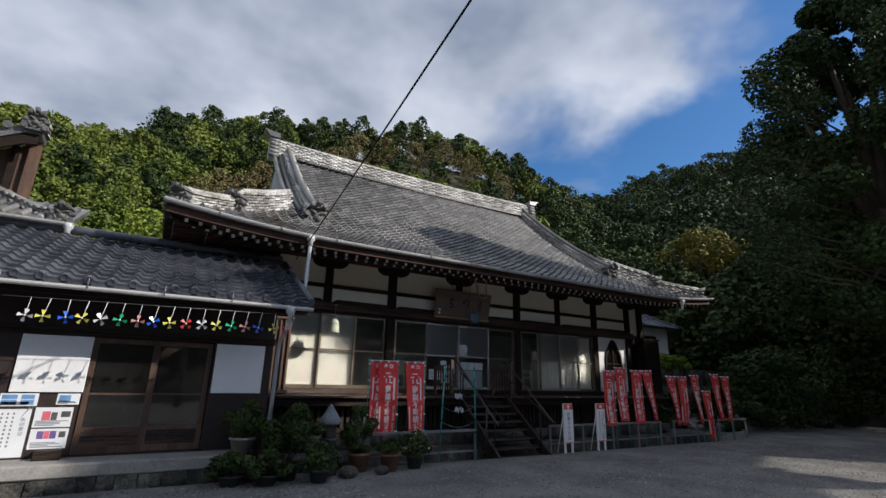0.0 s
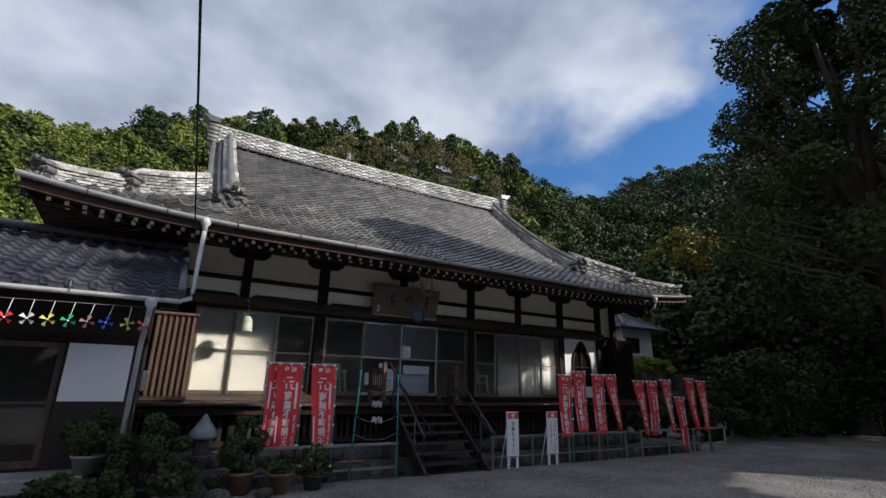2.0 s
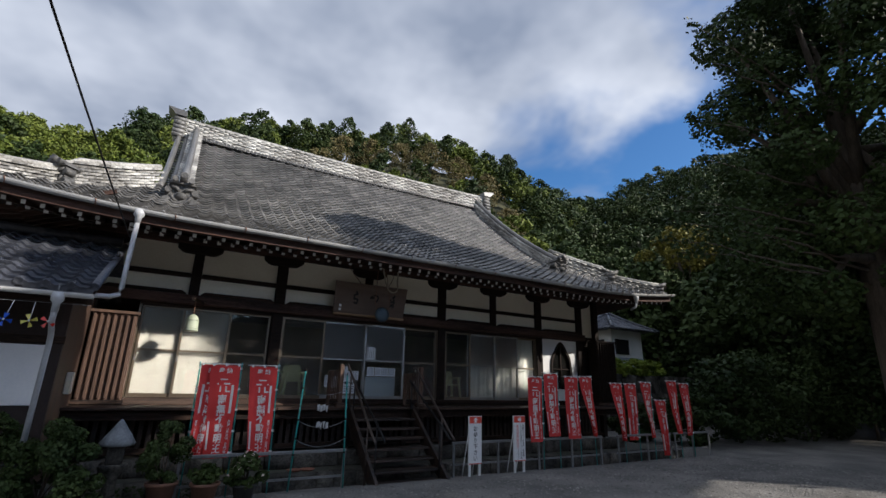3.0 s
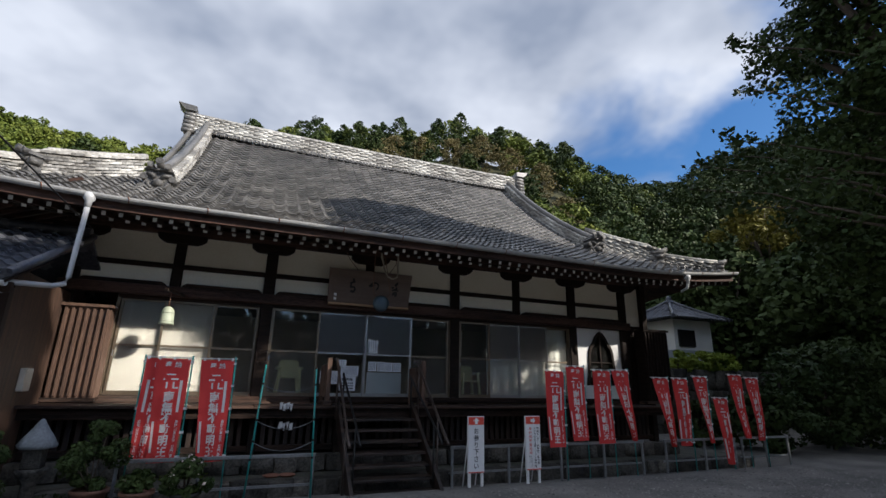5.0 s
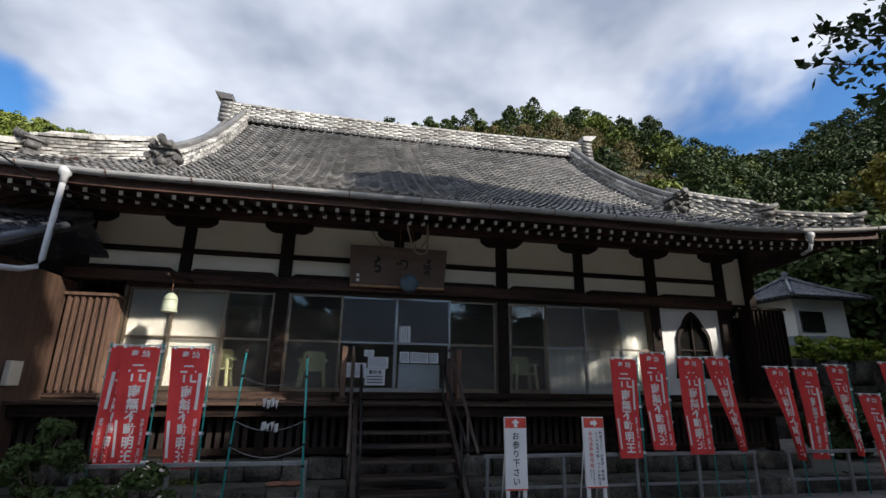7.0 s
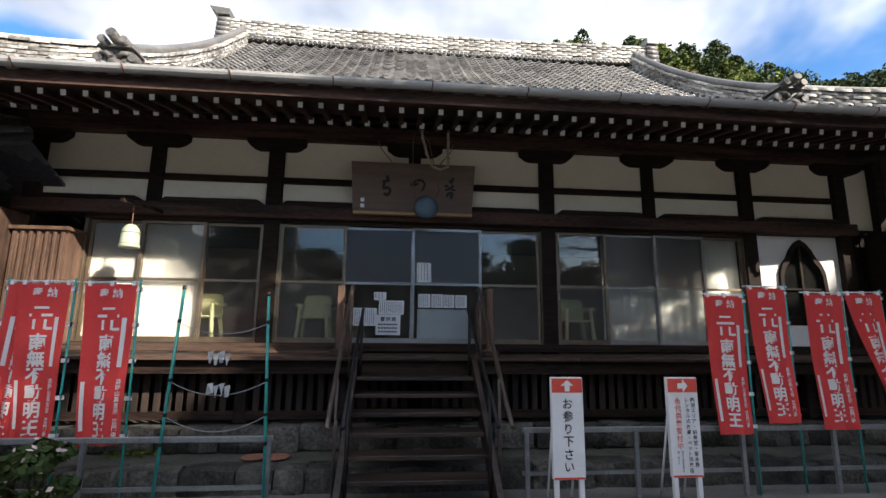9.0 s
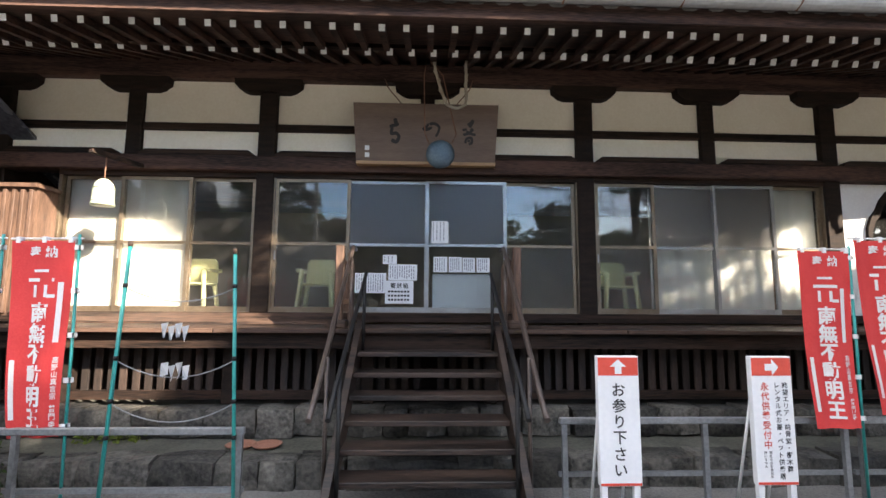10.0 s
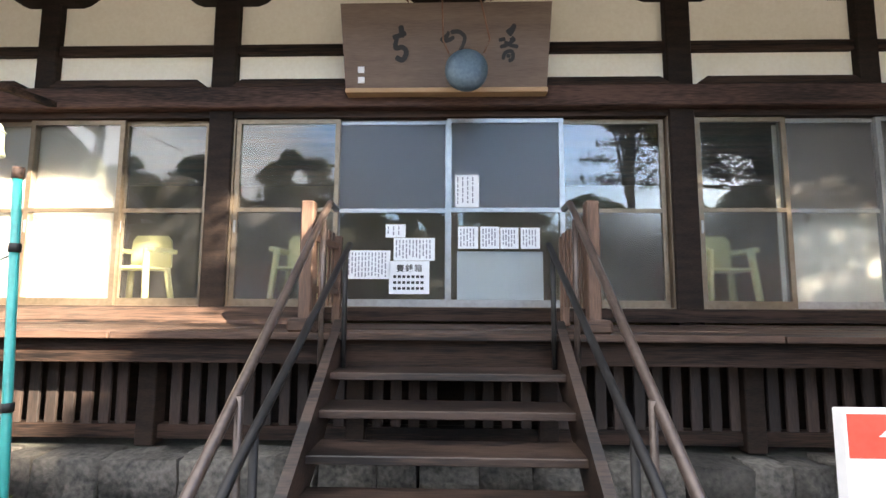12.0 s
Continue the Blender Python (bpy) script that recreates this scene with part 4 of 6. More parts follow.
bm = stroke(bmesh.new(), [(7.115, 3.965), (7.125, 3.9), (7.12, 3.86)], 0.05)
stroke(bm, [(7.04, 3.86), (7.1, 3.875), (7.165, 3.9)], 0.045)
stroke(bm, [(7.08, 3.86), (7.065, 3.77), (7.13, 3.775), (7.165, 3.73), (7.13, 3.665), (7.065, 3.69)], 0.04, 0.05)
part("character", bm, M_INK, plaque)
bm = stroke(bmesh.new(), [(7.49, 3.82), (7.54, 3.87), (7.56, 3.91)], 0.06, 0.02)
stroke(bm, [(7.5, 3.83), (7.56, 3.835), (7.61, 3.86)], 0.05, 0.03)
stroke(bm, [(7.575, 3.9), (7.65, 3.905), (7.705, 3.86), (7.69, 3.79), (7.66, 3.74)], 0.04, 0.03)
part("character", bm, M_INK, plaque)
bm = stroke(bmesh.new(), [(8.1, 3.88), (8.14, 3.92), (8.165, 3.965)], 0.075, 0.035)
for a in ([(8.02, 3.83), (8.05, 3.835), (8.08, 3.84)], [(8.12, 3.83), (8.14, 3.835), (8.16, 3.855)], [(8.03, 3.77), (8.1, 3.79), (8.17, 3.84)], [(8.07, 3.815), (8.13, 3.785), (8.2, 3.77)], [(8.06, 3.66), (8.08, 3.72), (8.14, 3.73), (8.15, 3.67), (8.11, 3.65)], [(8.09, 3.695), (8.13, 3.69)]):
    stroke(bm, a, 0.034)
part("character", bm, M_INK, plaque)
for z in (3.46, 3.55):
    part("seal", boxes((6.71, 6.77, FY - 0.14 - (z - 3.4) * 0.22 - 0.018, FY - 0.14 - (z - 3.4) * 0.22 - 0.008, z, z + 0.06)), M_PAINTW, plaque)
for x in (7.15, 7.98):
    part("chain", tube(bmesh.new(), [(x + (0.04 if x < 7.5 else -0.04), FY - 0.32, 4.16), (x - (0.14 if x < 7.5 else -0.14), FY - 0.2, 4.42), (x - (0.2 if x < 7.5 else -0.2), FY - 0.05, 4.62)], 0.008, 5), M_RUST, plaque)
gong = thing("hanging_gong", (7.715, 11.2, 3.18), "blue-grey bronze gong hanging from a chain", "gong")
bm = bmesh.new()
lathe(bm, [(0.02, -0.075), (0.11, -0.07), (0.16, -0.045), (0.182, -0.02), (0.182, 0.02), (0.16, 0.045), (0.11, 0.07), (0.02, 0.075)], (0, 0, 0), 28)
bmesh.ops.transform(bm, matrix=Matrix.Translation((7.715, 11.2, 3.395)) @ Matrix.Rotation(radians(90), 4, "X"), verts=bm.verts)
part("disc", bm, mat("patinated_bronze", (0.06, 0.09, 0.115), (0.12, 0.17, 0.2), 0.5, 6, 40, 0.1, metal=0.3), gong)
for s in (-1, 1):
    part("chain", tube(bmesh.new(), [(7.715 + s * 0.15, 11.2, 3.55), (7.715 + s * 0.2, 11.19, 3.66), (7.62 + s * 0.12, 11.1, 4.4), (7.55 + s * 0.02, 11.1, 4.6)], 0.008, 5), M_RUST, gong)
M_ROPE = mat("straw_rope", (0.32, 0.27, 0.2), (0.5, 0.45, 0.36), 0.95, 10, 120, 0.5)
rp = lambda pts: tube(tube(bmesh.new(), pts, 0.018, 6), [(x + 0.02 * math.sin(i * 1.6), y + 0.014 * math.cos(i * 1.6), z) for i, (x, y, z) in enumerate(pts)], 0.014, 6)
single("bell_rope", rp([(7.62 + 0.14 * (k / 9) ** 1.5, 11.06, 4.62 - 0.062 * k) for k in range(11)] + [(7.83 + 0.05 * k, 11.06, 3.98 - 0.03 * math.sin(k)) for k in range(4)] + [(8.03, 11.06, 4.0 + 0.065 * k) for k in range(10)]), M_ROPE, "frayed straw bell rope looped under the eaves", "rope")
bell = thing("hanging_bell", (3.58, 11.2, 2.67), "pale green metal bell under a timber arm", "bell")
part("body", lathe(bmesh.new(), [(0.125, 0.0), (0.135, 0.015), (0.12, 0.05), (0.115, 0.2), (0.1, 0.27), (0.06, 0.32), (0.03, 0.335)], (3.58, 11.2, 2.67), 20), mat("pale_green_bronze", (0.4, 0.45, 0.32), (0.52, 0.56, 0.42), 0.55, 6, 50, 0.1), bell)
for z in (2.72, 2.88):
    part("band", lathe(bmesh.new(), [(0.12, 0.0), (0.127, 0.006), (0.12, 0.012)], (3.58, 11.2, z), 20), mat("bell_band", (0.34, 0.38, 0.27), (0.45, 0.48, 0.36), 0.55, 6, 50, 0.1), bell)
part("hook", tube(bmesh.new(), [(3.58, 11.2, 2.99), (3.58, 11.2, 3.28)], 0.008, 6), M_RUST, bell)
bm = bmesh.new()
box(bm, -0.035, 0.035, -0.1, 0.72, -0.03, 0.03, bevel=0.005)
bmesh.ops.transform(bm, matrix=Matrix.Translation((3.55, 11.1, 3.31)) @ Matrix.Rotation(radians(-18), 4, "Z"), verts=bm.verts)
part("arm", bm, M_BROWN, bell)

# ---- papers on the middle doors ----
M_PAPER = mat("notice_paper", (0.68, 0.7, 0.72), (0.76, 0.78, 0.79), 0.8, 3, 50, 0.02)
M_GREY = mat("grey_print", (0.16, 0.17, 0.2), (0.26, 0.27, 0.3), 0.8, 3, 50, 0.0)


def paper(x0, x1, z0, z1, cols, text="", sheet=M_PAPER):
    y = FY + 0.032
    p = thing("notice", ((x0 + x1) / 2, y, z0), "white paper notice with print on the door glass", "notice", "notices on the doors")
    part("sheet", boxes((x0, x1, y + 0.024, y + 0.026, z0, z1)), sheet, p)
    rng = random.Random(int(x0 * 100))
    bm = bmesh.new()
    top = z1 - 0.02
    if text:
        written(bm, writing(text, 0.075, (x0 + x1) / 2, z1 - 0.03, upright=False, pitch=1.12), lambda a, b: (a, y + 0.021, b))
        top = z1 - 0.13
        for r in range(3):
            for k in range(7):
                xa = x0 + 0.04 + k * (x1 - x0 - 0.08) / 7
                box(bm, xa, xa + 0.03, y + 0.021, y + 0.0225, top - r * 0.055 - 0.03, top - r * 0.055 - 0.005)
    else:
        for k in range(cols):
            xa = x0 + 0.02 + k * (x1 - x0 - 0.04) / cols
            za = top
            while za > z0 + 0.04:
                h = rng.uniform(0.02, 0.06)
                box(bm, xa, xa + min(0.012, 0.5 * (x1 - x0 - 0.04) / cols), y + 0.021, y + 0.0225, max(z0 + 0.02, za - h), za)
                za -= h + 0.012
    part("print", bm, M_INK if text else M_GREY, p)


for a in ((6.59, 7.01, 1.64, 1.91, 12), (7.04, 7.43, 1.815, 2.03, 11), (6.96, 7.15, 2.035, 2.16, 3), (7.65, 7.84, 1.93, 2.14, 5), (7.86, 8.04, 1.93, 2.14, 5), (8.05, 8.22, 1.93, 2.13, 5), (8.24, 8.42, 1.93, 2.13, 5), (7.62, 7.85, 2.33, 2.64, 4)):
    paper(*a)
paper(7.0, 7.38, 1.5, 1.81, 0, "賽銭箱")
single("white_board", boxes((7.64, 8.46, FY + 0.13, FY + 0.14, 1.42, 1.91)), M_PAPER, "pale blank board leaning inside the door glass", "board")


# ---- yellow chairs inside ----
def chair(x, y, z):
    c = thing("plastic_chair", (x, y, z), "pale yellow moulded plastic chair inside the hall", "chair", "chairs in the hall")
    M = M_CHAIR
    part("seat", boxes((x - 0.23, x + 0.23, y - 0.22, y + 0.22, z + 0.4, z + 0.435), bevel=0.015), M, c)
    bm = bmesh.new()
    extrude(bm, [(x - 0.23, z + 0.44), (x + 0.23, z + 0.44), (x + 0.22, z + 0.74), (x + 0.17, z + 0.8), (x - 0.17, z + 0.8), (x - 0.22, z + 0.74)], y + 0.2, y + 0.23)
    part("backrest", bm, M, c)
    for sx in (-1, 1):
        part("arm", boxes((x + sx * 0.25 - 0.035, x + sx * 0.25 + 0.035, y - 0.2, y + 0.23, z + 0.59, z + 0.64), bevel=0.008), M, c)
        for sy in (-1, 1):
            part("leg", tube(bmesh.new(), [(x + sx * 0.2, y + sy * 0.18, z + 0.62 if sy < 0 else z + 0.42), (x + sx * 0.25, y + sy * 0.23, z)], 0.034, 8), M, c)
    return c


M_CHAIR = mat("yellow_plastic", (0.6, 0.57, 0.28), (0.68, 0.64, 0.34), 0.4, 3, 40, 0.02)
for x in (4.2, 5.98, 10.4, 12.75):
    chair(x, 12.35, 1.345)


# ---- signs, banners, rails and poles in the yard ----
def arrow(bm, x, z, y, r, right):
    pts = [(-0.25, -0.5), (-0.25, 0.02), (-0.62, 0.02), (0, 0.55), (0.62, 0.02), (0.25, 0.02), (0.25, -0.5)]
    if right:
        pts = [(b, -a) for a, b in pts]
    bm.faces.new([bm.verts.new((x + a * r, y, z + b * r)) for a, b in pts])


M_SIGNRED = mat("sign_red", (0.62, 0.06, 0.035), (0.7, 0.08, 0.05), 0.45, 3, 40, 0.02)


def sign(x, y, label, columns, right):
    s = thing("standing_sign", (x, y, -0.015), label, "sign", "standing signs")
    w = 0.155
    part("panel", boxes((x - w, x + w, y, y + 0.05, 0.22, 1.14), bevel=0.004), M_PAINTW, s)
    part("header", boxes((x - w + 0.006, x + w - 0.006, y - 0.003, y + 0.001, 1.0, 1.13)), M_SIGNRED, s)
    part("foot_line", boxes((x - w + 0.006, x + w - 0.006, y - 0.003, y + 0.001, 0.225, 0.242)), M_SIGNRED, s)
    bm = bmesh.new()
    arrow(bm, x, 1.062, y - 0.0055, 0.1, right)
    part("arrow", bm, M_PAINTW, s)
    for i, (body, size, dx, z, m) in enumerate(columns):
        if size > 0.06:
            for k, ch in enumerate(body):
                part("character", written(bmesh.new(), writing(ch, size, x + dx, z - k * size * 1.08), lambda a, b: (a, y - 0.003, b)), m, s)
        else:
            part("lettering", written(bmesh.new(), writing(body, size, x + dx, z), lambda a, b: (a, y - 0.003, b)), m, s)
    for sx in (-1, 1):
        part("leg", boxes((x + sx * 0.12 - 0.022, x + sx * 0.12 + 0.022, y + 0.012, y + 0.05, -0.015, 0.3)), M_PAINTW, s)
        part("back_leg", tube(bmesh.new(), [(x + sx * 0.12, y + 0.05, 0.9), (x + sx * 0.12, y + 0.3, -0.02)], 0.012, 6), M_PAINTW, s)


sign(8.97, 8.9, "white standing sign with red header and up arrow", [("お参り下さい", 0.105, 0.0, 0.955, M_INK)], False)
sign(10.13, 8.9, "white standing sign with red header and sideways arrow", [("眺望エリア・納骨堂・樹木葬", 0.046, 0.095, 0.955, M_INK), ("レンタル式お墓・ペット供養塔", 0.046, 0.035, 0.955, M_INK), ("永代供養受付中", 0.064, -0.06, 0.955, M_SIGNRED), ("現在の宗旨宗派は", 0.022, -0.045, 0.46, M_INK), ("問いません", 0.022, -0.085, 0.46, M_INK)], True)

M_POLE = mat("teal_plastic_pole", (0.02, 0.22, 0.2), (0.03, 0.3, 0.27), 0.35, 4, 40, 0.02)
M_TAB = mat("white_tab", (0.7, 0.72, 0.72), (0.8, 0.8, 0.8), 0.6, 4, 40, 0.0)
M_CLOTHW = mat("white_print_on_cloth", (0.66, 0.62, 0.6), (0.76, 0.73, 0.71), 0.85, 4, 100, 0.05)
TEXTS = [writing(ch, 0.09, -0.3 + 0.12 * i, 1.935, bold=0.024) for i, ch in enumerate("奉納")]
TEXTS += [writing(ch, 0.15, -0.25, 1.52 - 0.15 * i, bold=0.03) for i, ch in enumerate("南無不動明王")]
TEXTS += [writing("高野山真言宗", 0.05, -0.09, 1.12, pitch=1.02), writing("普門寺", 0.056, -0.09, 0.78, pitch=1.02)]


def banner(x, y, lean=0.0, fold=1.0, sway=0.0, seed=0, label="", turn=0.0, low=0.0, back=False):
    """A red banner on a teal pole: hangs to the pole's left. lean: degrees; fold: how much of its width shows."""
    rng = random.Random(seed)
    ph, ph2 = rng.uniform(0, 6), rng.uniform(0, 6)
    b = thing("prayer_banner", (0, 0, 0), label or "red cloth prayer banner with white characters on a teal pole", "banner", "prayer banners")
    H = 2.02

    def hang(a, z, o=0.0):
        d = (1.97 - z) / 1.42
        k = 1 - (1 - fold) * max(0.0, d) ** 1.15
        xx = a * k + sway * d * d
        return (xx, 0.035 * math.sin(z * 3.2 + ph) * d + 0.055 * (1 - k + 0.12) * math.sin(a * 24 + ph2) - o - 0.02, z - low)

    part("pole", tube(bmesh.new(), [(0, 0, -0.05), (0, 0, H - low)], 0.011, 8), M_POLE, b)
    part("crossbar", tube(bmesh.new(), [(0.03, 0, 1.99 - low), (-0.5, 0, 1.99 - low)], 0.007, 6), M_TAB, b)
    bm = bmesh.new()
    nu, nv = 14, 26
    grid = [[bm.verts.new(hang(-0.47 + 0.45 * i / nu, 0.55 + 1.42 * j / nv)) for j in range(nv + 1)] for i in range(nu + 1)]
    for i in range(nu):
        for j in range(nv):
            bm.faces.new((grid[i][j], grid[i + 1][j], grid[i + 1][j + 1], grid[i][j + 1])).smooth = True
    cloth = part("cloth", bm, M_RED, b)
    for body in TEXTS:
        part("character", written(bmesh.new(), body, lambda a, z: hang(a, z, 0.005)), M_CLOTHW, cloth)
    for xa, xb, za, zb in ((-0.125, -0.085, 1.22, 1.66), (-0.445, -0.41, 0.68, 1.1), (-0.31, -0.19, 1.735, 1.755), (-0.35, -0.15, 1.665, 1.69), (-0.31, -0.285, 1.55, 1.64), (-0.22, -0.195, 1.55, 1.64), (-0.2, -0.14, 1.545, 1.57)):
        n = 8
        bm = bmesh.new()
        side = [[bm.verts.new(hang(p, za + (zb - za) * k / n, 0.004)) for k in range(n + 1)] for p in (xa, xb)]
        for k in range(n):
            bm.faces.new((side[0][k], side[1][k], side[1][k + 1], side[0][k + 1]))
        part("white_strip", bm, M_CLOTHW, cloth)
    for k in range(5):
        z = 0.62 + k * 0.325
        x1 = hang(-0.02, z)[0]
        part("loop", boxes((x1 - 0.005, 0.02, -0.016, -0.006, z - 0.018 - low, z + 0.018 - low), (0.006, 0.02, -0.016, 0.016, z - 0.018 - low, z + 0.018 - low)), M_TAB, b)
    for k in range(3):
        part("loop", boxes((-0.44 + k * 0.19, -0.41 + k * 0.19, -0.03, 0.012, 1.955 - low, 2.0 - low)), M_TAB, b)
    b.matrix_basis = pose(x, y, 0.0, 0, lean, turn) @ Matrix.Diagonal((-1 if back else 1, 1, 1, 1))
    return b


banner(3.72, 9.12, 0.0, 0.5, -0.02, 1, "red cloth prayer banner seen from its back", back=True, low=0.0)
banner(4.36, 9.06, -0.5, 0.78, -0.03, 2)
banner(4.97, 9.02, -1.0, 0.75, -0.02, 3)
for i, (x, f, s, l, low) in enumerate(((11.08, 0.85, -0.03, 0.5, 0.0), (11.63, 0.85, 0.0, 0.0, -0.1), (12.27, 0.92, -0.02, 0.0, -0.04), (12.83, 0.22, 0.05, -1.0, -0.06), (13.88, 0.22, 0.05, 0.0, 0.08), (14.5, 0.66, -0.03, 0.0, 0.08), (15.06, 0.22, -0.04, 1.0, 0.03), (16.28, 0.25, -0.04, 0.5, -0.04), (16.8, 0.5, -0.05, 0.5, 0.02))):
    banner(x, 9.2 + 0.04 * (i % 2), l, f, s, 10 + i, low=low)
banner(15.64, 9.2, 1, 0.3, 0.0, 31, "small furled red prayer banner on a short pole", low=0.5)

M_STEEL = mat("grey_galvanised_pipe", (0.17, 0.175, 0.18), (0.28, 0.285, 0.29), 0.45, 5, 40, 0.05, metal=0.4)


def rail(x0, x1, y, posts, z0=-0.03, lower=True):
    r = thing("pipe_rail", ((x0 + x1) / 2, y, z0), "low grey pipe rail holding banner poles", "railing", "pipe rails")
    part("top_rail", boxes((x0, x1, y - 0.022, y + 0.022, 0.57, 0.62), bevel=0.006), M_STEEL, r)
    if lower:
        part("lower_rail", boxes((x0, x1, y + 0.02, y + 0.05, 0.16, 0.195)), M_STEEL, r)
    for p in posts:
        part("post", boxes((p - 0.02, p + 0.02, y - 0.018, y + 0.018, z0 - 0.02, 0.57)), M_STEEL, r)


rail(3.6, 6.25, 8.98, (3.65, 4.65, 6.22), -0.02)
rail(8.62, 11.0, 9.24, (8.66, 9.8, 10.96), -0.07)
rail(11.05, 13.05, 9.24, (11.1, 12.0, 13.0), -0.07)
rail(13.6, 15.8, 9.24, (13.65, 14.8, 15.75), -0.07)
rail(15.95, 17.65, 9.24, (16.0, 16.8, 17.6), -0.07)
for i, (xb, xt, yb, h) in enumerate(((5.28, 5.38, 8.93, 1.93), (6.22, 6.14, 8.93, 1.88))):
    p = thing("teal_pole", (xb, yb, 0), "teal garden pole with black ties beside the stairs", "pole", "teal poles")
    part("shaft", tube(bmesh.new(), [(xb, yb, -0.02), (xt, yb - 0.02, h)], 0.014, 8), M_POLE, p)
    part("cap", tube(bmesh.new(), [(xt, yb - 0.02, h - 0.01), (xt, yb - 0.02, h + 0.03)], 0.017, 8), M_BROWN, p)
    for z in (0.55, 0.8, 1.1, 1.62):
        k = z / h
        xm = xb + (xt - xb) * k
        part("tie", tube(bmesh.new(), [(xm, yb - 0.02 * k, z), (xm, yb - 0.02 * k, z + 0.03)], 0.018, 8), M_BLACK, p)
for z, sag in ((1.62, 0.1), (1.1, 0.12), (0.8, 0.13)):
    a, b = (5.28 + 0.052 * z, 8.92, z), (6.22 - 0.043 * z, 8.92, z)
    single("wire", tube(bmesh.new(), [(a[0] + (b[0] - a[0]) * k / 10, 8.92, z - sag * 4 * (k / 10) * (1 - k / 10)) for k in range(11)], 0.005, 5), M_STEEL, "thin sagging wire strung between teal poles", "wire", "wires")
for x, z in ((5.72, 1.36), (5.74, 1.08)):
    bm = bmesh.new()
    rng = random.Random(int(z * 100))
    for k in range(4):
        px, pz = x - 0.08 + k * 0.05, z - 0.02 * (k % 2)
        d = rng.uniform(-0.02, 0.03)
        v = [bm.verts.new(p) for p in ((px, 8.91, pz), (px + 0.05, 8.915, pz + 0.01), (px + 0.045 - d, 8.9, pz - 0.09 - d), (px + d, 8.93, pz - 0.1))]
        bm.faces.new(v)
    r = bmesh.ops.solidify(bm, geom=bm.faces[:], thickness=0.002)
    single("paper_streamer", bm, M_PAPER, "folded white paper streamer hanging on a wire", "streamer", "paper streamers")
for k in range(2):
    single("plant_saucer", lathe(bmesh.new(), [(0.1, 0), (0.15, 0.03), (0.14, 0.035), (0.1, 0.012)], (5.72 + k * 0.26, 10.35, 0.076), 18), mat("terracotta", (0.25, 0.11, 0.07), (0.36, 0.17, 0.11), 0.8, 5, 40, 0.1), "brown terracotta saucer on the ledge", "saucer", "saucers")

# ---- the annex ----
AY = 9.37
annex = thing("annex", (-0.3, 10.2, 0), "low dark timber annex with blue-grey glazed tile roof", "house")
M_ANNEX = mat("dark_red_brown_boards", (0.012, 0.0075, 0.0065), (0.034, 0.019, 0.015), 0.7, 3, 30, 0.2, stretch=(5, 2, 0.5))
for w in ((-3.2, -0.92, AY, AY + 0.12, 0.38, 2.9), (-0.92, 0.86, AY, AY + 0.12, 2.18, 2.9), (0.86, 1.86, AY, AY + 0.12, 0.38, 2.9)):
    part("front_wall", boxes(w), M_ANNEX, annex)
part("side_wall", boxes((1.74, 1.86, AY + 0.12, 11.7, 0.2, 3.2)), M_BROWNV, annex, "weathered brown side boards")
part("back_wall", boxes((-3.2, 1.74, 12.4, 12.5, 0.2, 3.4)), M_WOOD, annex)
part("room_floor", boxes((-3.2, 1.74, AY + 0.12, 12.4, 0.3, 0.42)), M_CONC, annex)
part("lintel", boxes((-3.2, 1.88, AY - 0.04, AY + 0.001, 2.18, 2.3), bevel=0.006), M_WOODX, annex)
part("eave_beam", boxes((-3.2, 2.2, 8.48, 8.56, 2.7, 2.83)), M_WOODX, annex)
part("soffit", extrude(bmesh.new(), [(8.28, 2.79), (9.5, 3.33), (9.5, 3.36), (8.28, 2.82)], -3.3, 2.22, "x"), M_WOODX, annex)
for i in range(13):
    x = -3.0 + i * 0.42
    part("rafter", extrude(bmesh.new(), [(8.3, 2.73), (9.4, 3.2), (9.4, 3.28), (8.3, 2.79)], x, x + 0.05, "x"), M_WOOD, annex)
for x0, x1, y in ((-0.9, 0.01, AY + 0.03), (-0.04, 0.84, AY + 0.07)):
    w = 0.075
    d = part("sliding_door", lattice_frame((x0, x0 + w, x1 - w, x1), (0.42, 0.52, 0.74, 0.8, 1.28, 1.31, 2.08, 2.16), ((1, 1), (1, 3), (1, 5)), y, y + 0.035), M_BROWNV, annex, "brown glazed timber sliding door")
    part("pane", boxes((x0 + w, x1 - w, y + 0.014, y + 0.019, 0.8, 2.08)), M_GLASS, d)
    part("kick_panel", boxes((x0 + w, x1 - w, y + 0.01, y + 0.026, 0.52, 0.74)), M_BROWN, d)
part("door_sill", boxes((-0.95, 0.9, AY - 0.02, AY + 0.13, 0.38, 0.42)), M_WOODX, annex)
slab = part("doorstep", boxes((-3.2, 1.45, 8.72, AY + 0.02, 0.2, 0.39), bevel=0.02), M_CONC, annex, "worn concrete step along the wall")
stone_row(-3.1, 1.5, 8.86, -0.03, 0.23, 0.3, 0.36, slab, 51)
for x0, x1 in ((-1.78, -0.9), (0.89, 1.71)):
    s = part("wall_board", boxes((x0, x1, AY - 0.035, AY - 0.002, 1.32, 2.16), bevel=0.004), M_PAINTW, annex, "plain white painted board")
part("meter_box", boxes((1.862, 1.95, 10.35, 10.62, 1.45, 1.8), bevel=0.012), mat("cream_plastic", (0.5, 0.47, 0.4), (0.58, 0.55, 0.48), 0.5, 3, 30, 0.02), annex, "cream electric meter box")
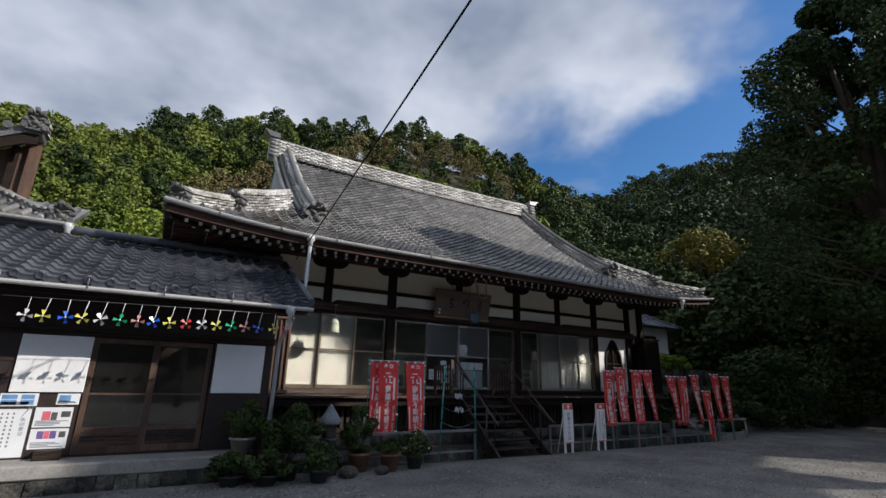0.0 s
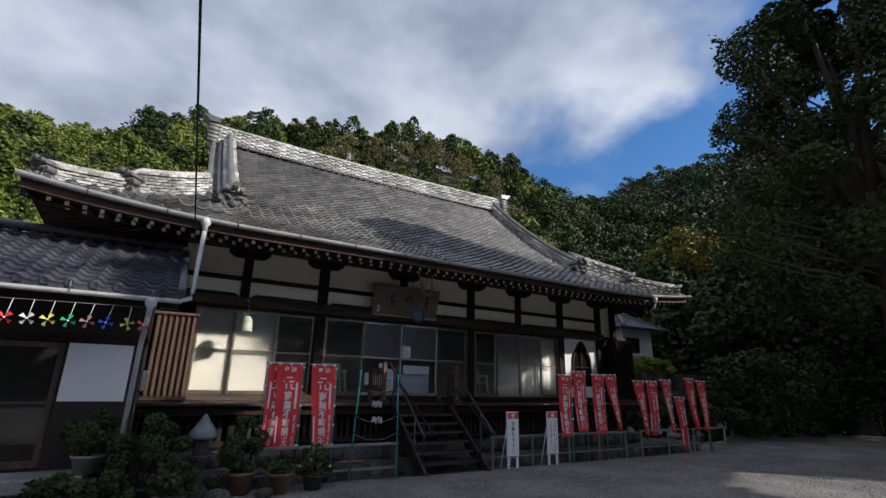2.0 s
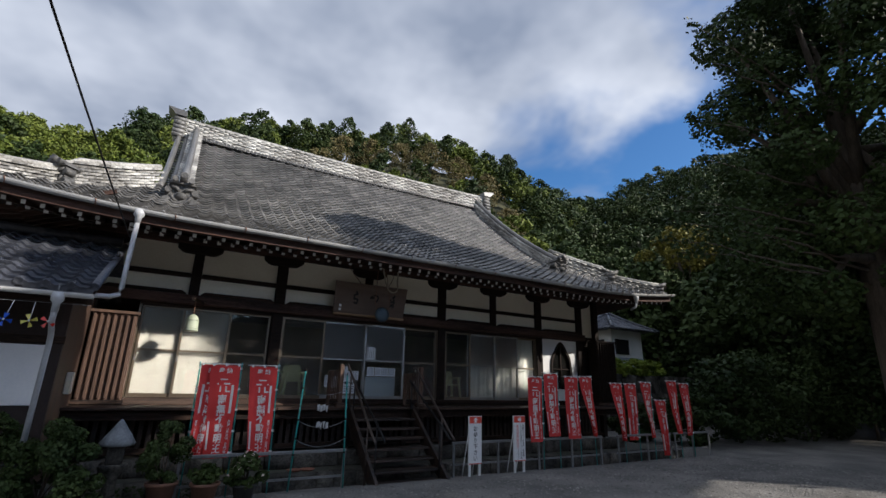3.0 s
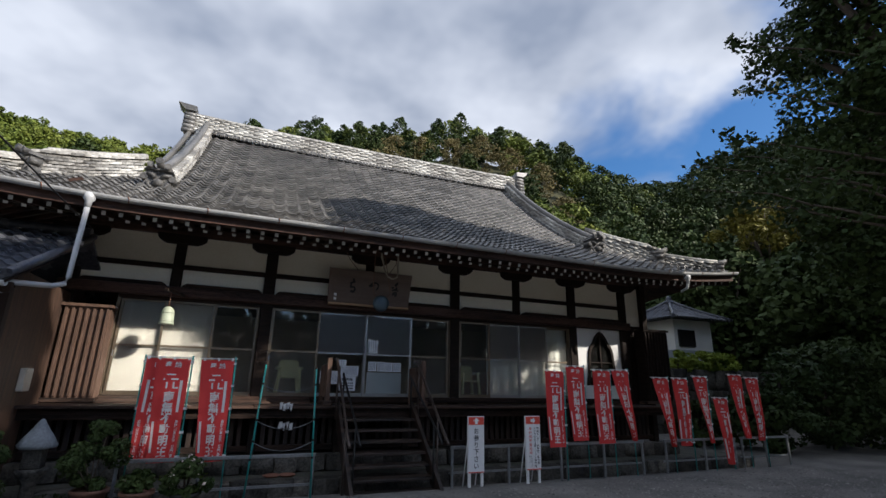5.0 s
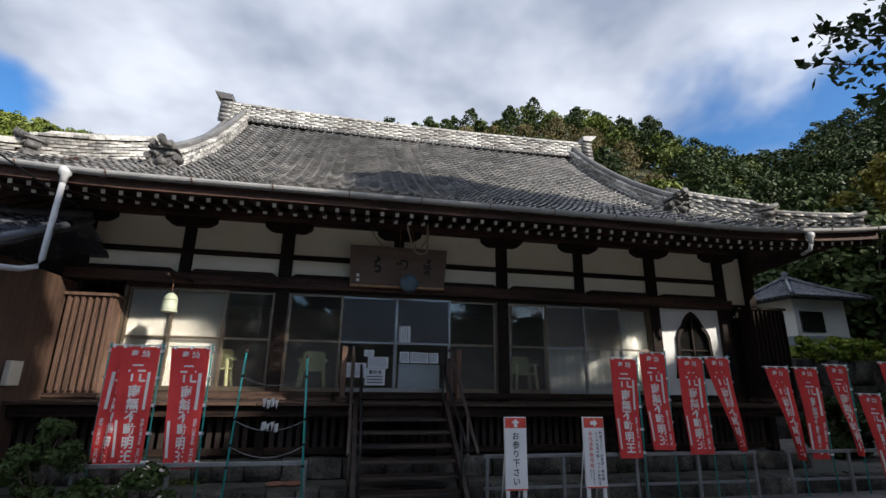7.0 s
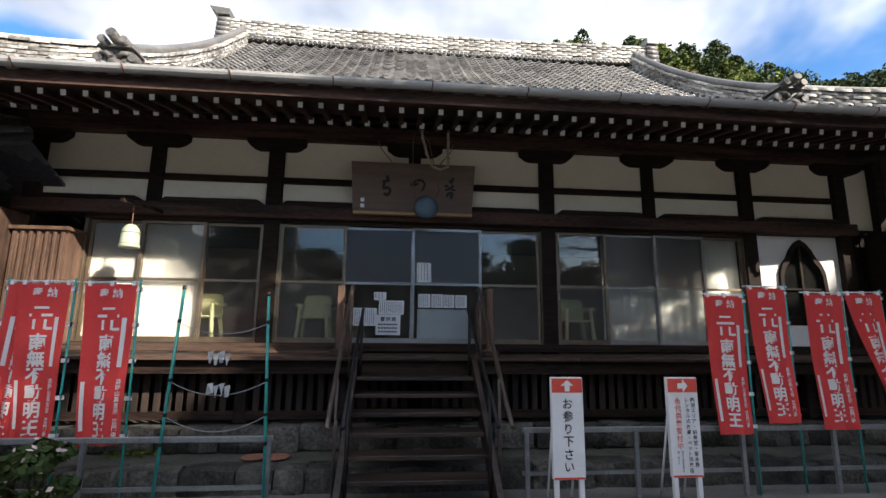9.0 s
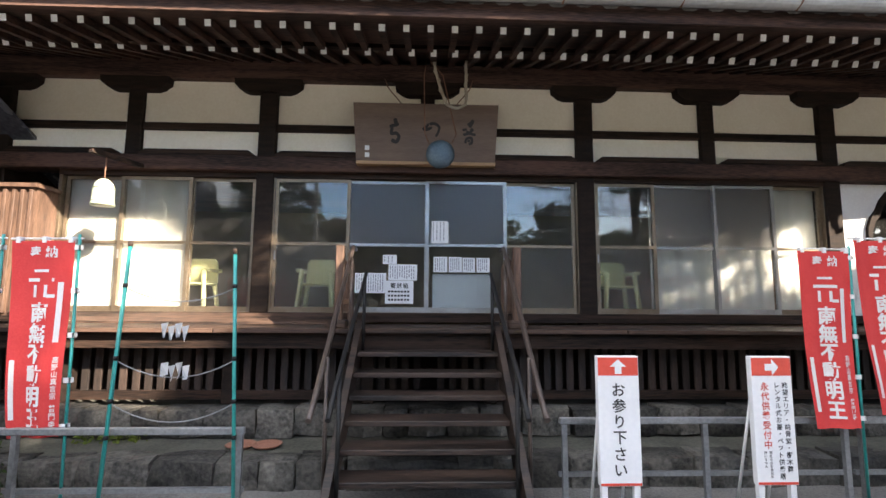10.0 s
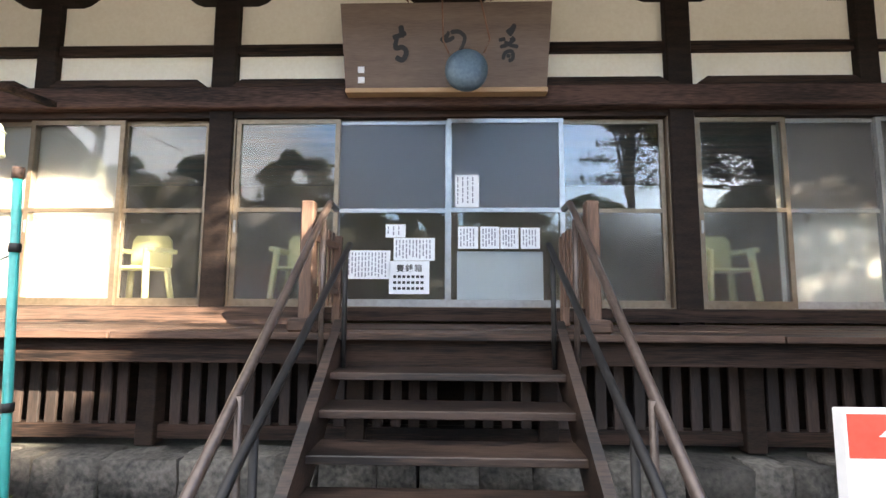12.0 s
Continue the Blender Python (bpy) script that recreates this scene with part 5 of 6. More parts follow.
g = gutter(-3.2, 2.23, 8.25, 2.8, 0.06, annex, material=mat("white_gutter", (0.55, 0.55, 0.54), (0.68, 0.68, 0.66), 0.35, 3, 25, 0.03), n=12)
for i in range(6):
    x = -2.9 + i * 0.95
    part("hook", tube(bmesh.new(), [(x, 8.33, 2.86), (x, 8.25, 2.73), (x, 8.18, 2.79), (x, 8.17, 2.91)], 0.007, 5), M_STEEL, g)
bm = lathe(bmesh.new(), [(0.04, 0), (0.042, 0.12), (0.075, 0.16), (0.078, 0.26)], (1.85, 8.25, 2.53))
tube(bm, [(1.85, 8.25, 2.58), (1.84, 8.3, 2.42), (1.82, 8.6, 2.26), (1.81, 8.68, 2.16), (1.8, 8.72, 0.02)], 0.035, 10)
part("downpipe", bm, M_PIPE, annex)


def annex_z(y):
    return 2.86 + (y - 8.22) * 0.456


part("roof_deck", extrude(bmesh.new(), [(8.23, 2.82), (11.05, 4.12), (12.7, 3.3), (12.7, 3.26), (11.05, 4.07), (8.23, 2.78)], -3.3, 2.2, "x"), M_BLUEJ, annex)
part("ridge_roll", tube(bmesh.new(), [(-3.3, 11.05, 4.24), (2.15, 11.05, 4.24)], 0.09), M_BLUE, annex)
part("verge_roll", tube(bmesh.new(), [(2.21, y, annex_z(y) + 0.03) for y in (8.27, 9.6, 11.0)], 0.06), M_BLUE, annex)

# posters by the door
M_PHOTO = [mat("print_" + n, c, tuple(min(1, k * 1.5 + 0.03) for k in c), 0.6, 9, 50, 0.0) for n, c in (("pink", (0.5, 0.1, 0.13)), ("purple", (0.1, 0.06, 0.2)), ("blue", (0.1, 0.22, 0.42)), ("dark", (0.05, 0.05, 0.05)))]


def poster(x0, x1, z0, z1, pictures, text=""):
    p = thing("poster", ((x0 + x1) / 2, AY, z0), "white printed poster fixed to dark boards", "poster", "posters by the annex door")
    y = AY - 0.008
    part("sheet", boxes((x0, x1, y, y + 0.006, z0, z1)), M_PAPER, p)
    for a, b, c, d, k in pictures:
        part("picture", boxes((x0 + a * (x1 - x0), x0 + b * (x1 - x0), y - 0.002, y, z0 + c * (z1 - z0), z0 + d * (z1 - z0))), M_PHOTO[k], p)
    bm = bmesh.new()
    rng = random.Random(int(z0 * 100))
    if text:
        written(bm, writing(text, 0.06, x0 + 0.8 * (x1 - x0), z1 - 0.05), lambda a, b: (a, y - 0.002, b))
        for k in range(3):
            for r in range(9):
                xa = x0 + (0.12 + 0.17 * k) * (x1 - x0)
                box(bm, xa, xa + 0.022, y - 0.002, y - 0.0005, z1 - 0.08 - r * 0.055, z1 - 0.05 - r * 0.055)
    else:
        for r in range(4):
            za = z0 + (0.08 + 0.07 * r) * (z1 - z0)
            box(bm, x0 + 0.06 * (x1 - x0), x0 + rng.uniform(0.5, 0.93) * (x1 - x0), y - 0.002, y - 0.0005, za, za + 0.012)
    part("print", bm, M_GREY, p)


poster(-1.2, -0.92, 1.14, 1.3, [(0.1, 0.6, 0.25, 0.85, 2)])
poster(-1.86, -1.42, 1.12, 1.3, [(0.05, 0.45, 0.1, 0.5, 2), (0.05, 0.45, 0.55, 0.9, 2), (0.55, 0.9, 0.1, 0.5, 2), (0.55, 0.9, 0.55, 0.9, 2)])
poster(-1.42, -0.97, 0.82, 1.1, [(0.2, 0.42, 0.35, 0.8, 0), (0.44, 0.6, 0.35, 0.75, 3), (0.7, 0.95, 0.5, 0.8, 3)])
poster(-1.42, -0.97, 0.52, 0.8, [(0.18, 0.35, 0.5, 0.88, 1), (0.36, 0.5, 0.5, 0.88, 0), (0.51, 0.68, 0.5, 0.88, 1), (0.75, 0.93, 0.55, 0.85, 3)])
poster(-1.84, -1.46, 0.42, 1.08, [], "御朱印受付")
single("wooden_crate", boxes((-1.3, -0.98, 9.1, 9.34, 0.39, 0.52), (-1.28, -1.0, 9.095, 9.1, 0.41, 0.45), bevel=0.006), M_BROWN, "small brown wooden crate on the step", "crate")

# pinwheels on a line under the eave
WHEEL = [mat("film_" + n, c, tuple(min(1, k * 1.25) for k in c), 0.25, 6, 30, 0.0, local=True) for n, c in (("yellow", (0.55, 0.5, 0.1)), ("blue", (0.02, 0.1, 0.6)), ("white", (0.5, 0.5, 0.52)), ("green", (0.02, 0.3, 0.14)), ("red", (0.55, 0.04, 0.03)), ("pink", (0.4, 0.2, 0.18)))]
line_z = lambda x: 2.6 + 0.06 * (x + 1.4) / 3.4
single("pinwheel_line", tube(bmesh.new(), [(-1.9, 8.32, line_z(-1.9)), (2.2, 8.32, line_z(2.2))], 0.004, 5), M_STEEL, "thin line under the annex eave", "line")


def pinwheel(x, z, colour, seed):
    rng = random.Random(seed)
    p = thing("pinwheel", (x, 8.32, z - 0.32), "shiny plastic pinwheel hanging under the annex eave", "pinwheel", "pinwheels")
    tip = (x + rng.uniform(-0.05, -0.01), 8.31, z - 0.25)
    part("stick", tube(bmesh.new(), [(x, 8.32, z), tip], 0.0045, 5), M_TAB, p)
    t0 = rng.uniform(0, 1.5)
    for k in range(4):
        bm = bmesh.new()
        a = t0 + k * math.pi / 2
        c, s = math.cos(a), math.sin(a)
        c2, s2 = math.cos(a + 0.6), math.sin(a + 0.6)
        pts = [(0, 0, -0.012), (c * 0.055, s * 0.055, 0.012), (c * 0.088, s * 0.088, 0.0), (c2 * 0.088, s2 * 0.088, -0.025), (c2 * 0.05, s2 * 0.05, -0.035)]
        vs = [bm.verts.new((tip[0] + u, tip[1] + w, tip[2] + v)) for u, v, w in pts]
        bm.faces.new((vs[0], vs[1], vs[2], vs[3]))
        bm.faces.new((vs[0], vs[3], vs[4]))
        part("vane", bm, WHEEL[colour], p)
    part("hub", lathe(bmesh.new(), [(0.004, -0.012), (0.012, -0.006), (0.012, 0.006), (0.004, 0.012)], (tip[0], tip[1] - 0.03, tip[2]), 8), M_TAB, p)


for i, c in enumerate((2, 0, 1, 0, 2, 3, 5, 1, 0, 4, 2, 0, 3, 5, 1, 0, 4)):
    x = -1.6 + i * 0.215
    pinwheel(x, line_z(x), c, i)

# ---- house beyond the annex ----
house = thing("neighbour_house", (-5.5, 13, 0), "two-storey timber house with grey tile roofs", "house")
part("lower_wall", boxes((-10, -2.45, 11.9, 17, 0, 4.6)), M_WHITE, house, "white plastered wall")
part("upper_wall", extrude(bmesh.new(), [(-8.0, 4.6), (-3.0, 4.6), (-3.0, 6.45), (-5.0, 5.3), (-8.0, 4.9)], 12.62, 12.9), M_BROWNV, house, "brown upright boarding")
part("corner_post", boxes((-3.08, -2.9, 12.5, 12.66, 4.7, 6.42)), M_BROWNV, house)
part("corner_post", boxes((-3.36, -3.24, 12.5, 12.62, 4.7, 6.25)), M_WOOD, house)
part("lower_roof", extrude(bmesh.new(), [(10.95, 4.33), (12.9, 5.2), (12.9, 5.1), (10.95, 4.25)], -10, -1.85, "x"), M_TILEJ, house)
for i in range(30):
    x = -10 + i * 0.275
    part("tile_roll", tube(bmesh.new(), [(x, 10.93, 4.36), (x, 12.6, 5.1)], 0.06, 6), M_TILE, house)
part("upper_roof", extrude(bmesh.new(), [(-2.85, 6.55), (-3.1, 6.6), (-5.0, 5.5), (-8.0, 4.95), (-8.0, 4.8), (-5.0, 5.32), (-3.1, 6.4), (-2.85, 6.42)], 12.0, 12.62), M_TILEJ, house)
for k in range(9):
    u = k / 8
    part("verge_tile", tube(bmesh.new(), [(-3.1 - 2.2 * u, 11.92, 6.62 - 1.27 * u + 0.15 * u * u), (-3.1 - 2.2 * u, 12.6, 6.62 - 1.27 * u + 0.15 * u * u)], 0.085, 8), M_TILE, house)
part("barge_board", extrude(bmesh.new(), [(-2.88, 6.4), (-3.1, 6.4), (-5.0, 5.32), (-5.0, 5.1), (-3.1, 6.16), (-2.88, 6.2)], 12.05, 12.12), M_WOOD, house)
ridge([(-2.95, 12.0, 6.56), (-2.95, 12.62, 6.56)], 0.3, 0.3, 5, 0.26, house)
ridge([(-1.95, 11.05, 4.36), (-2.45, 11.6, 4.52), (-3.2, 12.4, 4.98), (-3.6, 12.8, 5.3)], 0.26, 0.24, 4, 0.22, house)
ornament(-1.98, 10.98, 4.38, -10, 0.36, house)
ornament(-2.95, 11.95, 6.52, 0, 0.4, house)
gutter(-10, -1.75, 10.88, 4.33, 0.06, house, material=M_GUTTER, n=6)
part("downpipe", tube(lathe(bmesh.new(), [(0.05, 0), (0.05, 0.1), (0.08, 0.14), (0.08, 0.22)], (-1.83, 10.88, 4.1)), [(-1.83, 10.88, 4.15), (-1.83, 10.95, 3.9), (-2.3, 11.8, 3.7)], 0.04, 8), M_PIPE, house)

# ---- small tiled building on the terrace to the north-east ----
HX, HY = 23.8, 17.9
hut = thing("small_hall", (HX, HY, 2.5), "small white-walled hall with a tiled pyramid roof", "house")
part("wall", boxes((HX - 1.15, HX + 1.15, HY - 1.15, HY + 1.15, 2.4, 4.72)), M_WHITE, hut)
part("dado", boxes((HX - 1.18, HX + 1.18, HY - 1.18, HY + 1.18, 2.4, 3.35)), mat("grey_blue_dado", (0.22, 0.26, 0.3), (0.3, 0.34, 0.38), 0.8, 2, 20, 0.1), hut)
for w in ((HX - 0.95, HX + 0.05, HY - 1.22, HY - 1.14, 3.5, 4.25), (HX - 1.22, HX - 1.14, HY - 0.7, HY + 0.6, 3.5, 4.25)):
    part("window", boxes(w, bevel=0.02), M_BLACK, hut)
bm = bmesh.new()
prev = None
roof_h = lambda v: 4.65 + 1.05 * (0.72 * v + 0.28 * v * v)
for k in range(7):
    u = k / 6
    r = 1.72 * (1 - u) + 0.1
    ring = [bm.verts.new((HX + sx * r, HY + sy * r, roof_h(u) + (0.1 if u == 0 else 0))) for sx, sy in ((-1, -1), (1, -1), (1, 1), (-1, 1))]
    if prev:
        for q in range(4):
            bm.faces.new((prev[q], prev[(q + 1) % 4], ring[(q + 1) % 4], ring[q]))
    else:
        bm.faces.new(ring[::-1])
    prev = ring
bm.faces.new(prev)
part("roof", bm, M_BLUE, hut)
for i in range(15):
    o = -1.65 + i * 0.2357
    u = 1 - abs(o) / 1.77
    run = [(1.82 * (1 - v), roof_h(v) + 0.05) for v in [u * k / 5 for k in range(6)]]
    part("tile_roll", tube(bmesh.new(), [(HX + o, HY - d, z) for d, z in run], 0.055, 6), M_BLUE, hut)
    part("tile_roll", tube(bmesh.new(), [(HX - d, HY + o, z) for d, z in run], 0.055, 6), M_BLUE, hut)
for sx, sy in ((-1, -1), (1, -1), (-1, 1)):
    part("hip_roll", tube(bmesh.new(), [(HX + sx * 1.82 * (1 - v), HY + sy * 1.82 * (1 - v), roof_h(v) + 0.1) for v in (0, 0.25, 0.5, 0.75, 1)], 0.08, 8), M_BLUE, hut)
part("finial", lathe(bmesh.new(), [(0.24, 0), (0.2, 0.1), (0.11, 0.16), (0.15, 0.24), (0.04, 0.38)], (HX, HY, 5.66), 12), M_BLUE, hut)
terrace = single("terrace", boxes((19.5, 30, 15.9, 26, -0.3, 2.45)), M_STONE, "raised stone terrace under the small hall", "terrace", kind="structure")
stone_row(19.5, 30, 15.86, -0.1, 0.9, 0.4, 0.8, terrace, 71)
stone_row(19.5, 30, 15.88, 0.78, 0.85, 0.4, 0.7, terrace, 81)
stone_row(19.5, 30, 15.9, 1.62, 0.85, 0.4, 0.6, terrace, 91)


# ---- plants ----
RNG = np.random.default_rng(5)


def leaf_quads(centres, size, flat=0.35, spread=0.4, out=None):
    """A leaf at each centre; out: the way that its face tends to look."""
    n = len(centres)
    f = RNG.normal(size=(n, 3)) * 0.55 + (out if out is not None else RNG.normal(size=(n, 3))) + np.array([0, 0, 0.25])
    f /= np.linalg.norm(f, axis=1)[:, None]
    a = RNG.normal(size=(n, 3))
    a[:, 2] *= flat
    a -= (a * f).sum(1)[:, None] * f
    a /= np.linalg.norm(a, axis=1)[:, None]
    b = np.cross(f, a)
    s = size * RNG.uniform(1 - spread, 1 + spread, n)[:, None]
    c = np.asarray(centres)
    return np.stack([c - a * s * 0.5, c + b * s * 0.32, c + a * s * 0.5, c - b * s * 0.32], 1).reshape(-1, 3)


def quads_of(v):
    return np.arange(len(v)).reshape(-1, 4)


def crown_points(cx, cy, z0, z1, radius, n, lumps, pointed=0.0):
    """Points on the shells of lumps that make up a crown with gaps and an uneven outline."""
    h = z1 - z0
    t = RNG.uniform(0.0, 1.0, lumps)
    wide = np.sin(np.clip(t * 0.86 + 0.12, 0, 1) * math.pi) ** 0.7 * (1 - pointed) + (1 - t) * pointed
    ang = RNG.uniform(0, 2 * math.pi, lumps)
    rr = radius * wide * RNG.uniform(0.35, 0.9, lumps)
    L = np.stack([cx + rr * np.cos(ang), cy + rr * np.sin(ang), z0 + h * (0.1 + 0.82 * t)], 1)
    size = radius * RNG.uniform(0.24, 0.42, lumps) * (0.55 + 0.45 * wide) * (0.8 if lumps > 60 else 1.0)
    k = RNG.integers(0, lumps, n)
    d = RNG.normal(size=(n, 3))
    d /= np.linalg.norm(d, axis=1)[:, None]
    d *= (RNG.uniform(0.45, 1.0, n) ** 0.5)[:, None]
    d[:, 2] *= 0.75
    global OUT
    OUT = d
    return L[k] + d * size[k][:, None], L, size


def leafy(name, c1, c2, rough=0.6, vary=0.2):
    m = mat(name, c1, c2, rough, 0.14, 2.0, 0.0, vary=vary, island=True, spec=0.18)
    b = m.node_tree.nodes["Principled BSDF"]
    b.inputs["Subsurface Weight"].default_value = 0.0
    return m


# dark evergreen leaf, lowered further to hold the eastern wood's shade
M_DARKLEAF = leafy("shade_darkened_conifer_foliage", (0.02, 0.038, 0.011), (0.058, 0.082, 0.023))
# green leaf, its colour raised for the sun on the western slope
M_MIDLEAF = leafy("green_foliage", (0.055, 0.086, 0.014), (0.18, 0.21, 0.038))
M_LIGHTLEAF = leafy("bright_green_foliage", (0.1, 0.15, 0.016), (0.24, 0.29, 0.04))
M_TANLEAF = leafy("dry_brown_foliage", (0.11, 0.09, 0.035), (0.2, 0.17, 0.075))
M_GOLDLEAF = leafy("golden_foliage", (0.1, 0.09, 0.015), (0.2, 0.18, 0.03))
M_BARK = mat("bark", (0.05, 0.038, 0.028), (0.12, 0.095, 0.07), 0.95, 4, 20, 0.5, stretch=(3, 3, 0.6), bumpdist=0.03)


def woods(name, label, spots, material, leaf, per, hmin, hmax, pointed=0.0):
    """Many far trees as one thing of kind stuff: crowns of small clumps."""
    vs = []
    for x, y in spots:
        z = hill(x, y)
        h = RNG.uniform(hmin, hmax)
        r = h * RNG.uniform(0.34, 0.46) * (0.75 if pointed else 1.0)
        p, _, _ = crown_points(x, y, z + h * 0.05, z + h, r, per, 64, pointed)
        vs.append(leaf_quads(p, leaf, out=OUT))
    v = np.concatenate(vs)
    return tagged(new(name, fast_mesh(name, v, quads_of(v), material)), label, "trees", kind="stuff")


def polar(az, r):
    return 4 + r * math.sin(radians(az)), 2 + r * math.cos(radians(az))


rng = random.Random(9)
DRY = [polar(a, r) for a, r in ((-4, 46), (-1.5, 48), (1, 50), (3.5, 51), (6, 50), (-2, 43), (2, 45), (13, 60), (16, 62), (20, 62), (24, 62), (28, 61), (32, 60), (36, 58), (39, 52))]
far_fine = []
far_dark, far_mid, near_mid, near_light, east_dark = [], [], [], [], []
for az10 in range(-340, 480, 22):
    for k in range(13):
        az = az10 / 10 + rng.uniform(-1.3, 1.3)
        rc = float(np.interp(az, SKY_AZ, SKY_R))
        r = 31 + (rc + 4 - 31) * (k + rng.uniform(0, 0.9)) / 13
        x, y = polar(az, r)
        if (1 < x < 19 and y < 25) or min(math.hypot(x - a, y - b) for a, b in DRY) < 4.2:
            continue
        if (-6 < az < 8 and 33 < r < 47) or (12 < az < 38 and 51 < r < 58.5):
            continue
        if az < -9 and r > 52:
            far_fine += [(x, y), (x + rng.uniform(-3, 3), y + rng.uniform(-3, 3)), (x + rng.uniform(-4, 4), y + rng.uniform(-3, 3))]
            continue
        if r > rc - 14:
            (far_dark if (rng.random() < 0.55 and az > -12) else far_mid).append((x, y))
        elif az < 14 and r < 48:
            (near_light if rng.random() < 0.45 else near_mid).append((x, y))
        else:
            (far_dark if rng.random() < 0.35 else far_mid).append((x, y))
for az10 in range(440, 980, 28):
    for k in range(14):
        az = az10 / 10 + rng.uniform(-1.6, 1.6)
        rc = float(np.interp(az, SKY_AZ, SKY_R))
        x, y = polar(az, 36 + (rc + 4 - 36) * (k + rng.uniform(0, 0.9)) / 14)
        east_dark.append((x, y))
woods("far_ridge_wood", "smooth green wood on the far western ridge", far_fine, M_MIDLEAF, 0.34, 480, 2.6, 4.0)
woods("hill_forest", "dark evergreen forest on the hill behind", far_dark, M_DARKLEAF, 0.34, 1900, 6.0, 9.0, 0.25)
woods("hill_forest", "green broadleaf forest on the hill behind", far_mid, M_MIDLEAF, 0.36, 1500, 5, 7.5)
woods("hill_forest", "forest on the eastern hill, its leaf colour darkened for shade", east_dark, M_DARKLEAF, 0.44, 1100, 6, 9)
woods("hillside_thicket", "green thicket on the near slope", near_mid, M_MIDLEAF, 0.27, 2000, 4, 6)
woods("hillside_thicket", "bright green maple thicket on the near slope", near_light, M_LIGHTLEAF, 0.26, 2000, 3.5, 5.5)
woods("dry_thicket", "brown thinning trees above the hall roof", DRY, M_TANLEAF, 0.24, 2200, 5.0, 7.0)
woods("bright_shrubs", "yellow-green shrubs at the forest foot", [polar(a, r) for a, r in ((41, 40), (43, 44), (45, 47), (38, 38))], M_LIGHTLEAF, 0.4, 900, 3.5, 5)


def tree(name, label, x, y, trunk_h, z0, z1, radius, n, leaf, material, lumps=26, trunk_r=0.3, seed=1, category="tree", limbs=9, lean=(0, 0)):
    t = thing(name, (x, y, max(0, hill(x, y)) - 0.05), label, category)
    bm = tube(bmesh.new(), [(x, y, -0.1), (x + 0.08 + lean[0] * 0.3, y + 0.05, trunk_h * 0.5), (x + lean[0], y + lean[1], trunk_h)], trunk_r, 10, trunk_r * 0.6)
    p, L, S = crown_points(x + lean[0], y + lean[1], z0, z1, radius, n, lumps)
    for k in range(min(limbs, lumps)):
        c = L[k]
        a = Vector((x + lean[0] * 0.8, y + lean[1] * 0.8, trunk_h * (0.55 + 0.4 * (k / limbs))))
        m = (a + Vector(c)) / 2 + Vector((0, 0, 0.4))
        tube(bm, [a, m, Vector(c)], trunk_r * 0.42, 7, trunk_r * 0.08)
    part("trunk", bm, M_BARK, t)
    v = leaf_quads(p, leaf, out=OUT)
    part_mesh("crown", fast_mesh("crown", v, quads_of(v), material), t, kind="stuff")
    return t


M_TREELEAF = leafy("ginkgo_foliage", (0.018, 0.034, 0.009), (0.05, 0.078, 0.02), 0.6)
ginkgo = tree("large_tree", "tall dark green ginkgo tree beside the yard", 16.5, 4.2, 8.5, 2.2, 14.4, 3.4, 98000, 0.12, M_TREELEAF, 100, 0.36, limbs=26)
# leafy twigs that droop towards the hall steps
twig_rng, sprays = random.Random(4), []
bm = bmesh.new()
for tx, ty, tz in ((10.3, 5.15, 4.25), (10.7, 5.3, 4.75), (11.1, 5.35, 4.2), (11.0, 5.1, 5.2), (11.7, 5.2, 6.2), (12.0, 5.4, 7.4), (11.9, 5.0, 8.6), (12.2, 5.2, 9.8), (11.3, 5.5, 5.1), (11.5, 5.0, 4.6)):
    root, tip = Vector((16.3, 4.3, min(tz - 0.2, 8.3))), Vector((tx, ty, tz))
    run = [root.lerp(tip, k / 9) + Vector((0, 0, 0.12 * math.sin(math.pi * k / 9))) + Vector((0, twig_rng.uniform(-0.06, 0.06), twig_rng.uniform(-0.06, 0.06))) * (k not in (0, 9)) for k in range(10)]
    tube(bm, run, 0.035, 6, 0.005)
    for k in range(240):
        u = 9 * (0.4 + 0.6 * twig_rng.random() ** 0.7)
        a = run[int(min(u, 8.99))].lerp(run[min(int(u) + 1, 9)], u % 1)
        w = 0.05 + 0.34 * (1 - u / 9)
        sprays.append(tuple(a + Vector([twig_rng.gauss(0, w) for _ in range(3)])))
part("drooping_branch", bm, M_BARK, ginkgo)
v = leaf_quads(np.array(sprays), 0.095)
part_mesh("twig_leaves", fast_mesh("twig_leaves", v, quads_of(v), M_TREELEAF), ginkgo, kind="stuff")
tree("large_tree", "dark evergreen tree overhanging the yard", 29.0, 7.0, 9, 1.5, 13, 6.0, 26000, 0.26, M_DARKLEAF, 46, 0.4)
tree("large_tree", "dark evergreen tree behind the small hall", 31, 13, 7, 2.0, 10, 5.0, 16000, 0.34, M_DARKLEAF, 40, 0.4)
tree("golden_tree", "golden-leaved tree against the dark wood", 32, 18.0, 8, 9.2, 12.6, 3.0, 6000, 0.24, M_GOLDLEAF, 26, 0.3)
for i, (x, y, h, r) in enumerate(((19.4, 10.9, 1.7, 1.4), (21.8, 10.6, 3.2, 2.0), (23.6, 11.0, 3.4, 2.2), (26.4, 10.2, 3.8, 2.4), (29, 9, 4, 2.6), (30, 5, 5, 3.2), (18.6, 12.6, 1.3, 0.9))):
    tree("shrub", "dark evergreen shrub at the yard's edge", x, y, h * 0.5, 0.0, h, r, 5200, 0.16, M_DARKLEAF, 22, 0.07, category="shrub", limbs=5)
